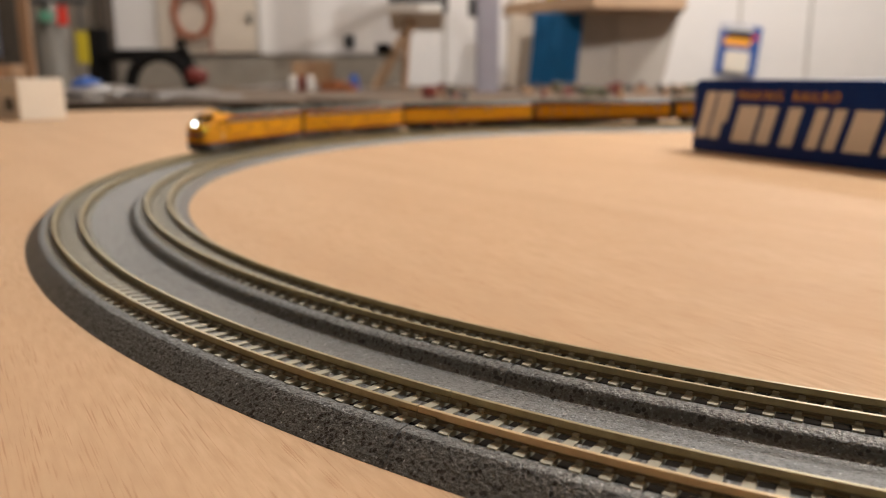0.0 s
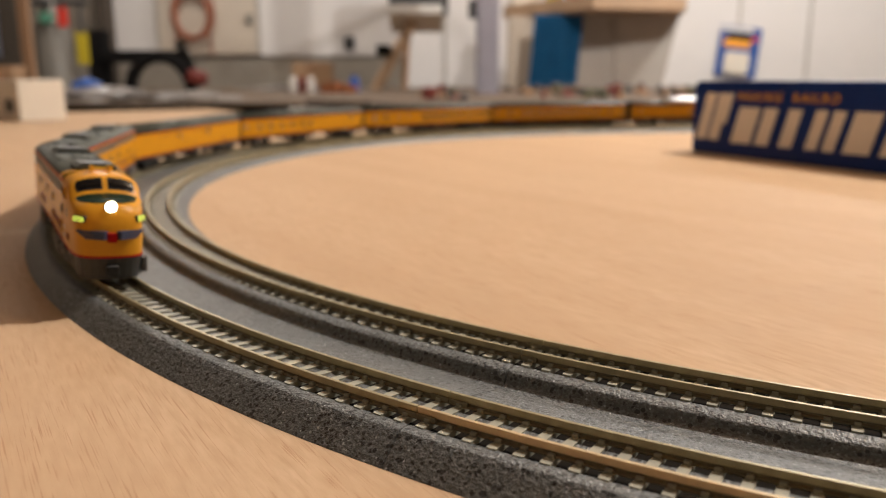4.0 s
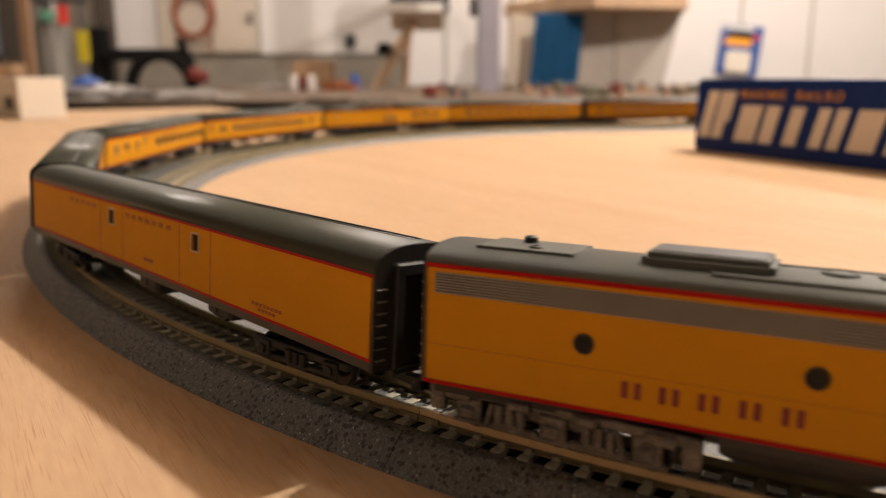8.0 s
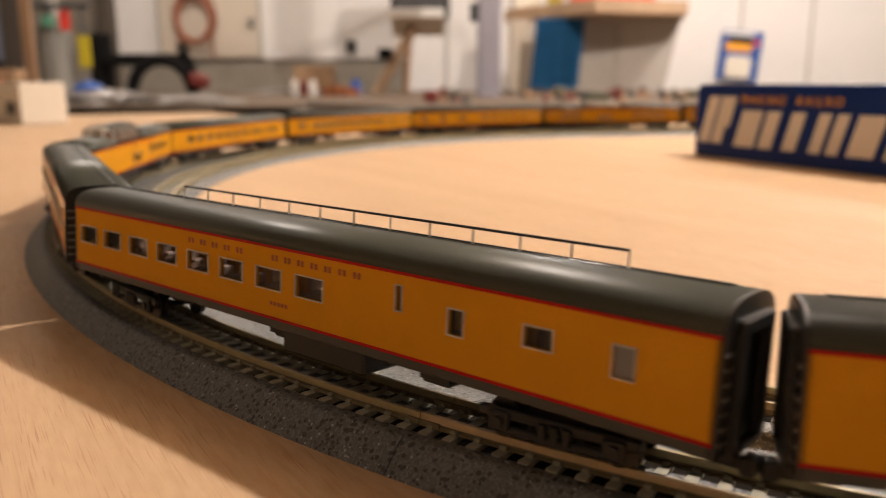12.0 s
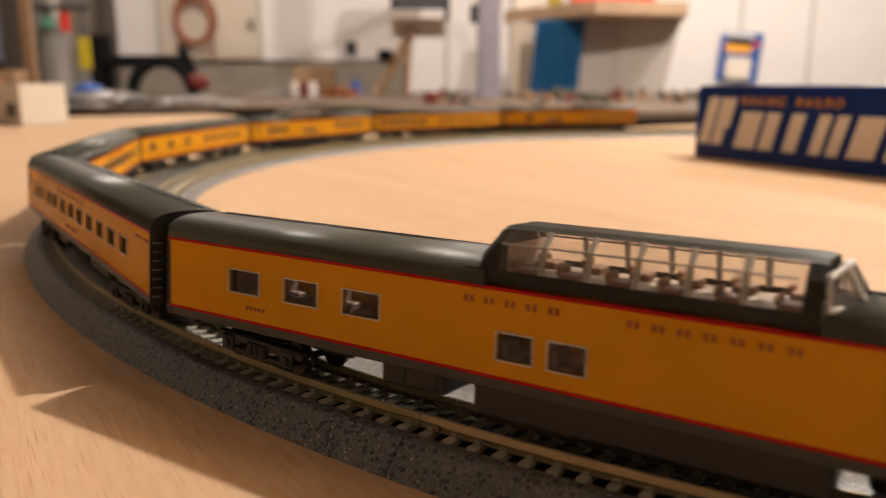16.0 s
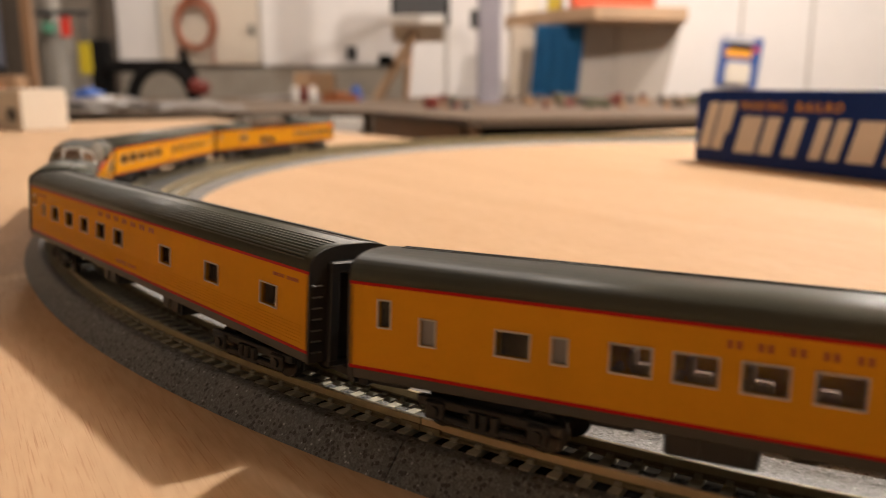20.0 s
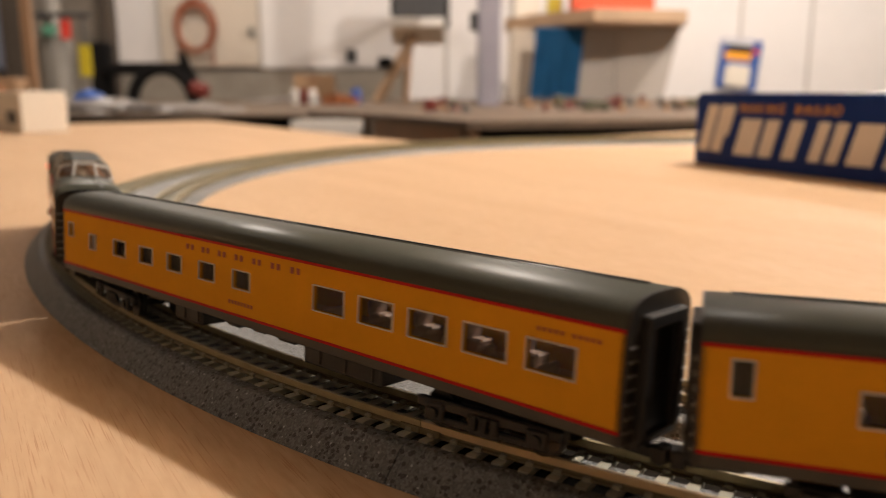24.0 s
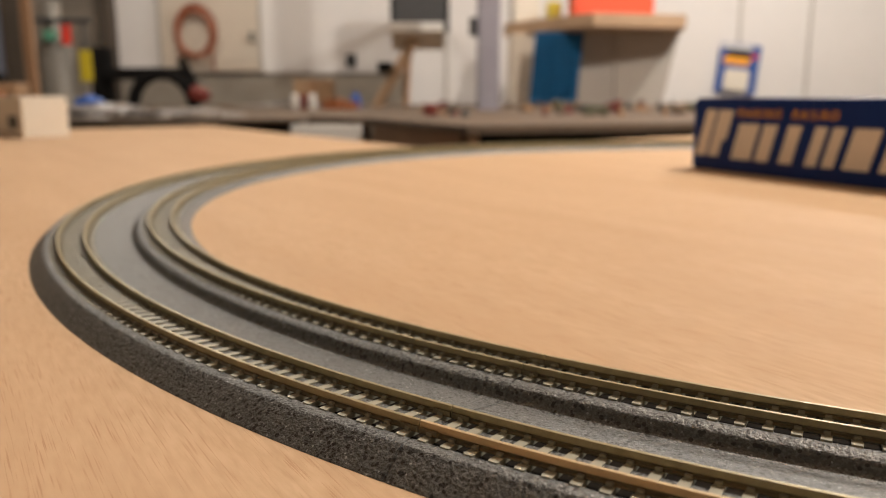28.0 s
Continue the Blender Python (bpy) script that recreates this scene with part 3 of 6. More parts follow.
Z_SKIRT, Z_RED0, Z_SIDE0, Z_SIDE1, Z_EAVE, Z_TOP = [v * MM for v in (6.7, 8.25, 8.75, 21.1, 21.6, 25.7)]


def roof_outline(half, z0, z1, n=7, power=2.3):
    pts = []
    for i in range(2 * n + 1):
        a = math.pi * i / (2 * n)
        c, s = math.cos(a), math.sin(a)
        pts.append((half * math.copysign(abs(c) ** (2 / power), c), z0 + (z1 - z0) * abs(s) ** (2 / power)))
    return pts


def mirror_y(f):
    for side in (1, -1):
        f(side)


def passenger_truck(car, x, turn):
    t = part("truck", truck_bm(17 * MM, 24 * MM, 2), TRUCK_BLACK, car, "black four-wheel truck")
    t.matrix_basis = Matrix.Translation((x, 0, 0)) @ Matrix.Rotation(turn, 4, "Z")
    wheels(t, (-8.5 * MM, 8.5 * MM), 2.9 * MM)
    return t


def loco_truck(car, x, turn):
    """Six-wheel truck: drop equaliser, coil springs, journal boxes and brake cylinders."""
    bm = bmesh.new()
    block(bm, -6 * MM, 6 * MM, -6.2 * MM, 6.2 * MM, 3.2 * MM, 5.4 * MM, 0.2 * MM)
    for s in (-1, 1):
        def bar(x0, x1, ya, yb, z0, z1, bevel=0.25):
            block(bm, x0 * MM, x1 * MM, *sorted((s * ya * MM, s * yb * MM)), z0 * MM, z1 * MM, bevel * MM)

        bar(-18.5, 18.5, 6.0, 7.2, 4.9, 6.3)
        for a in (-1, 1):
            bar(a * 18.5 - 1.2, a * 18.5 + 1.2, 6.0, 7.4, 2.2, 6.2)
            bar(a * 6.5 - 4.2, a * 6.5 + 4.2, 6.1, 7.0, 0.9, 2.1)
            bar(a * 6.5 - 2.4, a * 6.5 + 2.4, 6.6, 7.7, 2.0, 2.6)
            for dx in (-1.7, 0.0, 1.7):
                rod(bm, ((a * 6.5 + dx) * MM, s * 7.2 * MM, 2.3 * MM), ((a * 6.5 + dx) * MM, s * 7.2 * MM, 5.0 * MM), 0.72 * MM, 8)
            rod(bm, ((a * 16.5) * MM, s * 7.4 * MM, 5.2 * MM), ((a * 12.6) * MM, s * 7.4 * MM, 5.2 * MM), 0.85 * MM, 10)
            rod(bm, ((a * 3.2) * MM, s * 7.8 * MM, 5.5 * MM), ((a * 6.4) * MM, s * 7.8 * MM, 5.5 * MM), 0.7 * MM, 10)
            rod(bm, ((a * 10.0) * MM, s * 7.6 * MM, 1.6 * MM), ((a * 9.2) * MM, s * 7.6 * MM, 5.0 * MM), 0.35 * MM, 6)
        for x0 in (-13, 0, 13):
            bar(x0 - 1.9, x0 + 1.9, 6.6, 7.6, 1.5, 5.2, 0.35)
            bar(x0 - 1.2, x0 + 1.2, 7.5, 8.2, 2.0, 3.9, 0.3)
            bar(x0 - 2.6, x0 + 2.6, 6.4, 7.2, 1.0, 1.7, 0.15)
    t = part("truck", bm, TRUCK_SILVER, car, "mottled silver-grey six-wheel truck with sprung side frames")
    t.matrix_basis = Matrix.Translation((x, 0, 0)) @ Matrix.Rotation(turn, 4, "Z")
    wheels(t, (-13 * MM, 0, 13 * MM), 3.0 * MM)
    return t


def wheels(t, xs, r):
    for x in xs:
        bm = bmesh.new()
        for y in (-4.6, 4.6):
            rod(bm, (x, (y - 0.6) * MM, r), (x, (y + 0.6) * MM, r), r, 18)
            rod(bm, (x, (y - 0.25 - 0.6 * (1 if y > 0 else -1)) * MM, r), (x, (y + 0.25 - 0.6 * (1 if y > 0 else -1)) * MM, r), r + 0.35 * MM, 18)
        rod(bm, (x, -4.6 * MM, r), (x, 4.6 * MM, r), 0.7 * MM, 8)
        part("wheelset", bm, WHEEL, t)


def truck_bm(base, length, axles):
    bm = bmesh.new()
    block(bm, -5 * MM, 5 * MM, -6.2 * MM, 6.2 * MM, 3.2 * MM, 5.0 * MM, 0.2 * MM)
    for s in (-1, 1):
        y0, y1 = (5.9 * MM, 7.1 * MM) if s > 0 else (-7.1 * MM, -5.9 * MM)
        ya, yb = (6.9 * MM, 7.7 * MM) if s > 0 else (-7.7 * MM, -6.9 * MM)
        block(bm, -length / 2, length / 2, y0, y1, 3.3 * MM, 4.9 * MM, 0.25 * MM)
        block(bm, -length / 2 + 3 * MM, length / 2 - 3 * MM, y0, y1, 1.3 * MM, 2.4 * MM, 0.25 * MM)
        for i in range(axles):
            x = -base / 2 + base * i / (axles - 1)
            block(bm, x - 1.7 * MM, x + 1.7 * MM, ya, yb, 1.6 * MM, 4.5 * MM, 0.3 * MM)
            rod(bm, (x, s * 7.5 * MM, 3.0 * MM), (x, s * 8.1 * MM, 3.0 * MM), 0.9 * MM, 8)
        for i in range(axles - 1):
            x = -base / 2 + base * (i + 0.5) / (axles - 1)
            for dx in (-1.8, 0, 1.8):
                rod(bm, (x + dx * MM, s * 7.2 * MM, 1.9 * MM), (x + dx * MM, s * 7.2 * MM, 4.2 * MM), 0.75 * MM, 8)
            block(bm, x - 2.6 * MM, x + 2.6 * MM, y0, y1 if s > 0 else y1, 1.0 * MM, 1.7 * MM, 0.15 * MM)
    return bm


def letters(car, side, x0, x1, z0, z1, count, material, skip=(), y=HALF, bar=0.34, name="lettering", split=False):
    """Plain bars in place of the letters of a name, x0 to x1 read from left to right."""
    bm = bmesh.new()
    step = (x1 - x0) / count
    yy = side * y
    for i in range(count):
        if i in skip:
            continue
        a = x0 + step * i
        b = a + step * bar
        lo, hi = min(a, b), max(a, b)
        w = (hi - lo) * (0.34 if split else 1)
        for p in ((lo, hi - w) if split else (lo,)):
            if name == "number":
                part(name, slab(p, p + w, min(yy, yy + side * 0.08 * MM), max(yy, yy + side * 0.08 * MM), z0, z1), material, car)
                continue
            block(bm, p, p + w, min(yy, yy + side * 0.08 * MM), max(yy, yy + side * 0.08 * MM), z0, z1)
    if name == "number":
        bm.free()
    else:
        part(name, bm, material, car)


def window(car, side, x, z, w, h, pane=None, y=HALF, frame=0.17 * MM, rim=None, inset=0.0):
    """A metal-framed window: frame proud of the side, pane set back in it."""
    y0, y1 = sorted((side * (y - 0.1 * MM), side * (y + 0.22 * MM)))
    bm = bmesh.new()
    f = frame
    for xa, xb, za, zb in ((x - w / 2 - f, x + w / 2 + f, z + h / 2, z + h / 2 + f), (x - w / 2 - f, x + w / 2 + f, z - h / 2 - f, z - h / 2),
                           (x - w / 2 - f, x - w / 2, z - h / 2, z + h / 2), (x + w / 2, x + w / 2 + f, z - h / 2, z + h / 2)):
        block(bm, xa, xb, y0, y1, za, zb)
    wd = part("window", bm, rim or SILVER, car, "silver-framed window" if rim is None else "yellow-rimmed cab window")
    p0, p1 = sorted((side * (y - 0.1 * MM - inset), side * (y + 0.07 * MM - inset)))
    glass = part("pane", slab(x - w / 2, x + w / 2, p0, p1, z - h / 2, z + h / 2), pane or PANE, wd)
    glass.visible_shadow = pane is not WINDOW_GLASS
    return wd


def end_gear(car, half_len, front, z_top=Z_TOP, lead=False):
    """Dark end wall with diaphragm, grab irons and a coupler."""
    s = 1 if front else -1
    x = s * half_len
    for y in (-4.6, 4.6):
        part("diaphragm_side", slab(*sorted((x, x + s * 1.5 * MM)), (y - 0.9) * MM, (y + 0.9) * MM, 6.8 * MM, z_top - 3.2 * MM, 0.2 * MM), BLACK, car, "black end diaphragm")
    part("diaphragm_top", slab(*sorted((x, x + s * 1.5 * MM)), -5.5 * MM, 5.5 * MM, z_top - 4.6 * MM, z_top - 2.6 * MM, 0.3 * MM), BLACK, car)
    part("diaphragm_foot", slab(*sorted((x, x + s * 1.2 * MM)), -5.5 * MM, 5.5 * MM, 5.8 * MM, 7.0 * MM, 0.2 * MM), BLACK, car)
    if not lead:
        for y in (-7.4, 7.4):
            for i in range(7):
                z = (8.5 + 1.8 * i) * MM
                bm = bmesh.new()
                rod(bm, (x + s * 0.55 * MM, (y - 0.9) * MM, z), (x + s * 0.55 * MM, (y + 0.9) * MM, z), 0.15 * MM, 6)
                part("grab_iron", bm, GRILLE, car)
    bm = bmesh.new()
    block(bm, *sorted((x - s * 6 * MM, x + s * 2.2 * MM)), -0.9 * MM, 0.9 * MM, 3.4 * MM, 4.9 * MM, 0.15 * MM)
    block(bm, *sorted((x + s * 1.0 * MM, x + s * 3.0 * MM)), -1.5 * MM, 1.5 * MM, 3.0 * MM, 5.4 * MM, 0.25 * MM)
    part("coupler", bm, BLACK, car, "black knuckle coupler")


def pierced_side(L, s, windows, cut=0.0):
    """The wall of a car as one shell, with its window openings cut through."""
    bm = bmesh.new()
    h = L / 2
    ys = (s * HALF, s * (HALF - 0.8 * MM))
    holes = [((x - w / 2) * MM, (x + w / 2) * MM, (z - hh / 2) * MM, (z + hh / 2) * MM) for x, z, w, hh, kind in windows]
    xs = sorted({-h + cut, h, *(q[0] for q in holes), *(q[1] for q in holes)})
    zs = sorted({Z_SIDE0, Z_SIDE1, *(q[2] for q in holes), *(q[3] for q in holes)})
    corner = {}

    def at(i, k, layer):
        if (i, k, layer) not in corner:
            corner[i, k, layer] = bm.verts.new((xs[i], ys[layer], zs[k]))
        return corner[i, k, layer]

    def solid(i, k):
        if not (0 <= i < len(xs) - 1 and 0 <= k < len(zs) - 1):
            return False
        x, z = (xs[i] + xs[i + 1]) / 2, (zs[k] + zs[k + 1]) / 2
        return not any(q[0] < x < q[1] and q[2] < z < q[3] for q in holes)

    for i in range(len(xs) - 1):
        for k in range(len(zs) - 1):
            if not solid(i, k):
                continue
            for layer in (0, 1):
                bm.faces.new([at(a, b, layer) for a, b in ((i, k), (i + 1, k), (i + 1, k + 1), (i, k + 1))])
            for di, dk, p, q in ((-1, 0, (i, k), (i, k + 1)), (1, 0, (i + 1, k), (i + 1, k + 1)), (0, -1, (i, k), (i + 1, k)), (0, 1, (i, k + 1), (i + 1, k + 1))):
                if not solid(i + di, k + dk):
                    bm.faces.new((at(*p, 0), at(*q, 0), at(*q, 1), at(*p, 1)))
    return bm


def seat_mesh():
    bm = bmesh.new()
    block(bm, -1.5 * MM, 1.5 * MM, -2.3 * MM, 2.3 * MM, 0, 2.2 * MM, 0.25 * MM)
    block(bm, -1.9 * MM, -1.0 * MM, -2.3 * MM, 2.3 * MM, 1.9 * MM, 4.6 * MM, 0.3 * MM)
    me = bpy.data.meshes.new("seat")
    bm.to_mesh(me)
    bm.free()
    me.materials.append(CABIN_SEAT)
    return me


CABIN_SEAT_MESH = seat_mesh()


def cabin(car, L, windows):
    """Floor, seats at the wide windows, and dark sheets behind the small ones for the unlit inside."""
    h = L / 2
    part("cabin_floor", slab(-h + 3.5 * MM, h - 1 * MM, -HALF + 0.9 * MM, HALF - 0.9 * MM, 8.9 * MM, 9.3 * MM), CABIN, car, "dull orange moulded floor")
    for x, z, w, hh, kind in windows:
        if kind == "w":
            for y in (-5.2, 5.2):
                seat = new("seat", CABIN_SEAT_MESH)
                seat.parent = car
                seat.location = ((x - 1.0) * MM, y * MM, 9.3 * MM)
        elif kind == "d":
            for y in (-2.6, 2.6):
                part("compartment_wall", slab((x - w / 2 - 1.5) * MM, (x + w / 2 + 1.5) * MM, (y - 0.2) * MM, (y + 0.2) * MM, 9.3 * MM, Z_SIDE1), WINDOW_BACKING, car)


def shell_car(car, L, underbody=(), ridges=False, opening=None, windows=(), cut=0.0):
    """Body of a streamlined car: sides, red lines, skirt, roof and ends."""
    h = L / 2
    r = -h + cut

    def sides(s):
        part("side", pierced_side(L, s, windows, cut), YELLOW, car, "glossy orange-yellow car side")
        a, b = sorted((s * (HALF - 0.8 * MM), s * (HALF + 0.06 * MM)))
        part("red_line", slab(r, h, a, b, Z_RED0, Z_SIDE0), RED, car)
        part("red_line", slab(r, h, a, b, Z_SIDE1, Z_EAVE), RED, car)
        a, b = sorted((s * (HALF - 1.2 * MM), s * (HALF - 0.1 * MM)))
        part("skirt", slab(r, h, a, b, Z_SKIRT, Z_RED0, 0.1 * MM), SKIRT, car)
        if ridges:
            for i in range(6):
                z = (9.5 + 0.55 * i) * MM
                part("flute", slab(r + 2 * MM, h - 2 * MM, *sorted((s * HALF, s * (HALF + 0.08 * MM))), z, z + 0.22 * MM), YELLOW, car)

    mirror_y(sides)
    for xa, xb in [(r, h)] if opening is None else [(r, (opening[0] - 0.5) * MM), ((opening[1] + 1.0) * MM, h)]:
        bm = bmesh.new()
        prism(bm, roof_outline(HALF + 0.05 * MM, Z_EAVE, Z_TOP, 9, 2.7), xa, xb)
        roof = part("roof", bm, ROOF, car, "satin dark grey rounded roof")
        for p in roof.data.polygons:
            p.use_smooth = len(p.vertices) == 4
        part("roof_strip", slab(xa + 3 * MM, xb - 3 * MM, 2.6 * MM, 3.0 * MM, 25.3 * MM, 25.85 * MM), BLACK, car, "thin black strip along the roof")
        bm = bmesh.new()
        rod(bm, (xa + 3 * MM, 1.5 * MM, 25.62 * MM), (xb - 3 * MM, 1.5 * MM, 25.62 * MM), 0.22 * MM, 8)
        part("roof_seam", bm, ROOF_SEAM, car, smooth=True)
    for s in (1, -1):
        bm = bmesh.new()
        out = roof_outline(HALF, Z_EAVE, Z_TOP - 0.05 * MM, 9, 2.7) + [(-HALF, Z_SKIRT), (HALF, Z_SKIRT)]
        e = h if s > 0 else r
        prism(bm, out, *sorted((e - s * 0.6 * MM, e + s * 0.35 * MM)))
        part("end_wall", bm, UNDER, car, "dark grey car end")
    part("floor_pan", slab(r + 1 * MM, h - 1 * MM, -HALF + 1.3 * MM, HALF - 1.3 * MM, Z_SKIRT + 0.4 * MM, Z_SKIRT + 1.6 * MM), UNDER, car)
    for x0, x1, z0, hw in underbody:
        part("equipment_box", slab(x0 * MM, x1 * MM, -hw * MM, hw * MM, z0 * MM, Z_SKIRT + 0.6 * MM, 0.3 * MM), UNDER, car)
        if hw > 7.3:
            continue
        for s in (-1, 1):
            n = max(2, int((x1 - x0) / 5))
            for i in range(n):
                xm = x0 + (i + 0.5) * (x1 - x0) / n
                part("equipment_door", slab((xm - 1.6) * MM, (xm + 1.6) * MM, *sorted((s * hw * MM, s * (hw + 0.25) * MM)), (z0 + 0.6) * MM, Z_SKIRT - 0.4 * MM, 0.06 * MM), UNDER, car)
    bm = bmesh.new()
    for s in (-1, 1):
        rod(bm, (-h * 0.5, s * 4.8 * MM, 6.5 * MM), (h * 0.45, s * 4.8 * MM, 6.5 * MM), 0.3 * MM, 6)
    part("train_pipe", bm, TRUCK_BLACK, car)
    bm = bmesh.new()
    for s in (-1, 1):
        rod(bm, (-40 * MM, s * 5.6 * MM, 6.1 * MM), (-34 * MM, s * 5.6 * MM, 6.1 * MM), 1.0 * MM, 10)
    part("air_tank", bm, TRUCK_BLACK, car)


TAIL_CUT = 2.3 * MM
LC, LB = 153.6 * MM, 123.6 * MM
BOG_C, BOG_L = 0.108, 0.084


def coach(spec, label):
    """A passenger car; spec lists its windows, letters, doors and underbody in millimetres from the middle, front positive."""
    car = empty("passenger_car")
    tagged(car, label, "model train car", "vehicles of the passenger train")
    shell_car(car, LC, spec.get("under", ((-20, -4, 2.6, 7.5), (2, 14, 3.2, 7.0), (-32, -24, 4.0, 6.5))), spec.get("ridges", False), spec.get("dome"), spec.get("windows", ()), TAIL_CUT if spec.get("tail") else 0.0)
    cabin(car, LC, spec.get("windows", ()))
    ang = math.asin(BOG_C / 2 / R_OUT)
    passenger_truck(car, BOG_C / 2, ang)
    passenger_truck(car, -BOG_C / 2, -ang)
    end_gear(car, LC / 2, True)
    if not spec.get("tail"):
        end_gear(car, LC / 2, False)
    for side in (-1, 1):
        for x, z, w, hh, kind in spec.get("windows", ()):
            window(car, side, x * MM, z * MM, w * MM, hh * MM, {"d": WINDOW_GLASS, "w": WINDOW_GLASS, "g": PANE_GREY}[kind], inset=0.45 * MM)
        for x0, x1, z, hh, n, skip in spec.get("text", ()):
            letters(car, side, -side * x0 * MM, -side * x1 * MM, (z - hh / 2) * MM, (z + hh / 2) * MM, n, COACH_RED, skip, split=hh > 1, bar=0.46 if hh > 1 else 0.55)
        for x in spec.get("doors", ()):
            bm = bmesh.new()
            a, b = sorted((side * HALF, side * (HALF + 0.03 * MM)))
            block(bm, (x - 0.12) * MM, (x + 0.12) * MM, a, b, Z_SIDE0, Z_SIDE1)
            part("door_seam", bm, DARK_RED, car)
    return car


# ---------------------------------------------------------------- dome
def dome(car, x0, x1):
    """Glazed vista dome between x0 (rear) and x1 (front), seats inside."""
    z0, z1 = 21.9, 29.9
    w0, w1 = 8.0, 6.4

    def section(x, zt, wt):
        return [(x, -w0, z0), (x, -(w0 + 0.1), z0 + 2.0), (x, -(wt + 0.75), zt - 2.2), (x, -wt + 1.2, zt - 0.35), (x, -wt / 2, zt + 0.2), (x, wt / 2, zt + 0.2),
                (x, wt - 1.2, zt - 0.35), (x, wt + 0.75, zt - 2.2), (x, w0 + 0.1, z0 + 2.0), (x, w0, z0)]

    def skin(name, st, j0, j1, material, label="", grow=0.0):
        bm = bmesh.new()
        vs = [[bm.verts.new((x * MM, y * (1 + grow) * MM, (z + 6 * grow) * MM)) for x, y, z in section(*q)[j0:j1 + 1]] for q in st]
        for p, q in zip(vs, vs[1:]):
            for k in range(len(p) - 1):
                bm.faces.new((p[k], p[k + 1], q[k + 1], q[k]))
        bmesh.ops.solidify(bm, geom=bm.faces[:], thickness=0.00012)
        return part(name, bm, material, car, label)

    rear, a, b, front = (x0 - 4.0, z0 + 2.6, 6.2), (x0 + 0.2, z1 - 0.3, w1), (x0 + 1.4, z1, w1), (x1 - 1.0, z1, w1)
    arch, arch2 = (x1 - 1.3, z1, w1), (x1 + 0.9, z1 - 0.2, w1)
    skin("dome_roof", [a, b, front, arch2], 3, 6, ROOF, "flat grey dome roof", 0.01)
    skin("dome_base", [rear, a, b, front, arch2], 0, 1, ROOF, "", 0.012)
    skin("dome_base", [rear, a, b, front, arch2], 8, 9, ROOF, "", 0.012)
    skin("dome_cowl", [rear, a], 1, 8, ROOF, "sloping grey rear cowl")
    skin("dome_arch", [arch, arch2], 0, 9, ROOF, "grey arch in front of the side glass", 0.014)
    skin("dome_arch", [a, b], 1, 8, ROOF, "", 0.014)
    for j in ((1, 3), (6, 8)):
        g = skin("dome_glass", [b, front], j[0], j[1], DOME_GLASS, "clear curved dome glass")
        g.visible_shadow = False
    n = 6
    for s in (-1, 1):
        bm = bmesh.new()
        rod(bm, ((x0 + 1.4) * MM, s * (w1 + 0.78) * MM, (z1 - 2.2) * MM), ((x1 - 2) * MM, s * (w1 + 0.78) * MM, (z1 - 2.2) * MM), 0.16 * MM, 6)
        part("glazing_bar", bm, GRILLE, car)
        for i in range(1, n):
            x = x0 + 1.4 + (x1 - x0 - 2.6) * i / n
            bm = bmesh.new()
            tube(bm, [Vector((x * MM, s * y * MM, z * MM)) for y, z in ((w0 + 0.12, z0 + 2.0), (w1 + 0.8, z1 - 2.2), (w1 - 1.1, z1 - 0.3))], 0.46 * MM, 6)
            part("mullion", bm, MULLION, car)
    # front: three sloping panes in silver frames
    zb, xb = z0 + 3.1, x1 + 4.7
    top = [(x1 + x, y, z1 - z) for x, y, z in ((1.0, -6.4, 1.9), (2.3, -2.7, 0.75), (2.3, 2.7, 0.75), (1.0, 6.4, 1.9))]
    low = [(x1 + 1.6, -7.7, z0 + 2.6), (xb, -3.3, zb), (xb, 3.3, zb), (x1 + 1.6, 7.7, z0 + 2.6)]
    for i in range(3):
        q = [Vector(p) * MM for p in (top[i], top[i + 1], low[i + 1], low[i])]
        bm = bmesh.new()
        tube(bm, q + [q[0]], 0.5 * MM, 6)
        w = part("front_window", bm, PALE_FRAME, car, "silver-framed front dome window")
        bm = bmesh.new()
        bm.faces.new([bm.verts.new(v) for v in q])
        bmesh.ops.solidify(bm, geom=bm.faces[:], thickness=0.00012)
        g = part("pane", bm, DOME_GLASS, w)
        g.visible_shadow = False
    bm = bmesh.new()
    hood = [Vector(p) * MM for p in ((x1 + 0.4, -8.0, z0), (x1 + 1.6, -7.8, z0 + 2.5), (xb, -3.3, zb - 0.1), (xb, 3.3, zb - 0.1), (x1 + 1.6, 7.8, z0 + 2.5), (x1 + 0.4, 8.0, z0))]
    foot = [Vector((x, y, z)) * MM for x, y, z in ((x1 + 0.4, -8.0, z0), (x1 + 4.0, -7.9, z0), (xb + 2.5, -3.6, z0 + 2.9), (xb + 2.5, 3.6, z0 + 2.9), (x1 + 4.0, 7.9, z0), (x1 + 0.4, 8.0, z0))]
    h, f = [bm.verts.new(v) for v in hood], [bm.verts.new(v) for v in foot]
    for k in range(5):
        bm.faces.new((h[k], h[k + 1], f[k + 1], f[k]))
    part("dome_apron", bm, ROOF, car)
    part("bulkhead", slab((x0 + 1.7) * MM, (x0 + 2.0) * MM, -6.0 * MM, 6.0 * MM, (z0 + 1.3) * MM, (z1 - 2.4) * MM), DOME_FLOOR, car, "cream dome bulkhead")
    part("dome_floor", slab((x0 + 1) * MM, (x1 + 2) * MM, -7.4 * MM, 7.4 * MM, (z0 + 1.0) * MM, (z0 + 1.3) * MM), DOME_FLOOR, car)
    for i in range(6):
        x = x0 + 4 + (x1 - x0 - 7) * i / 5
        for y in (-4.4, 4.4):
            bm = bmesh.new()
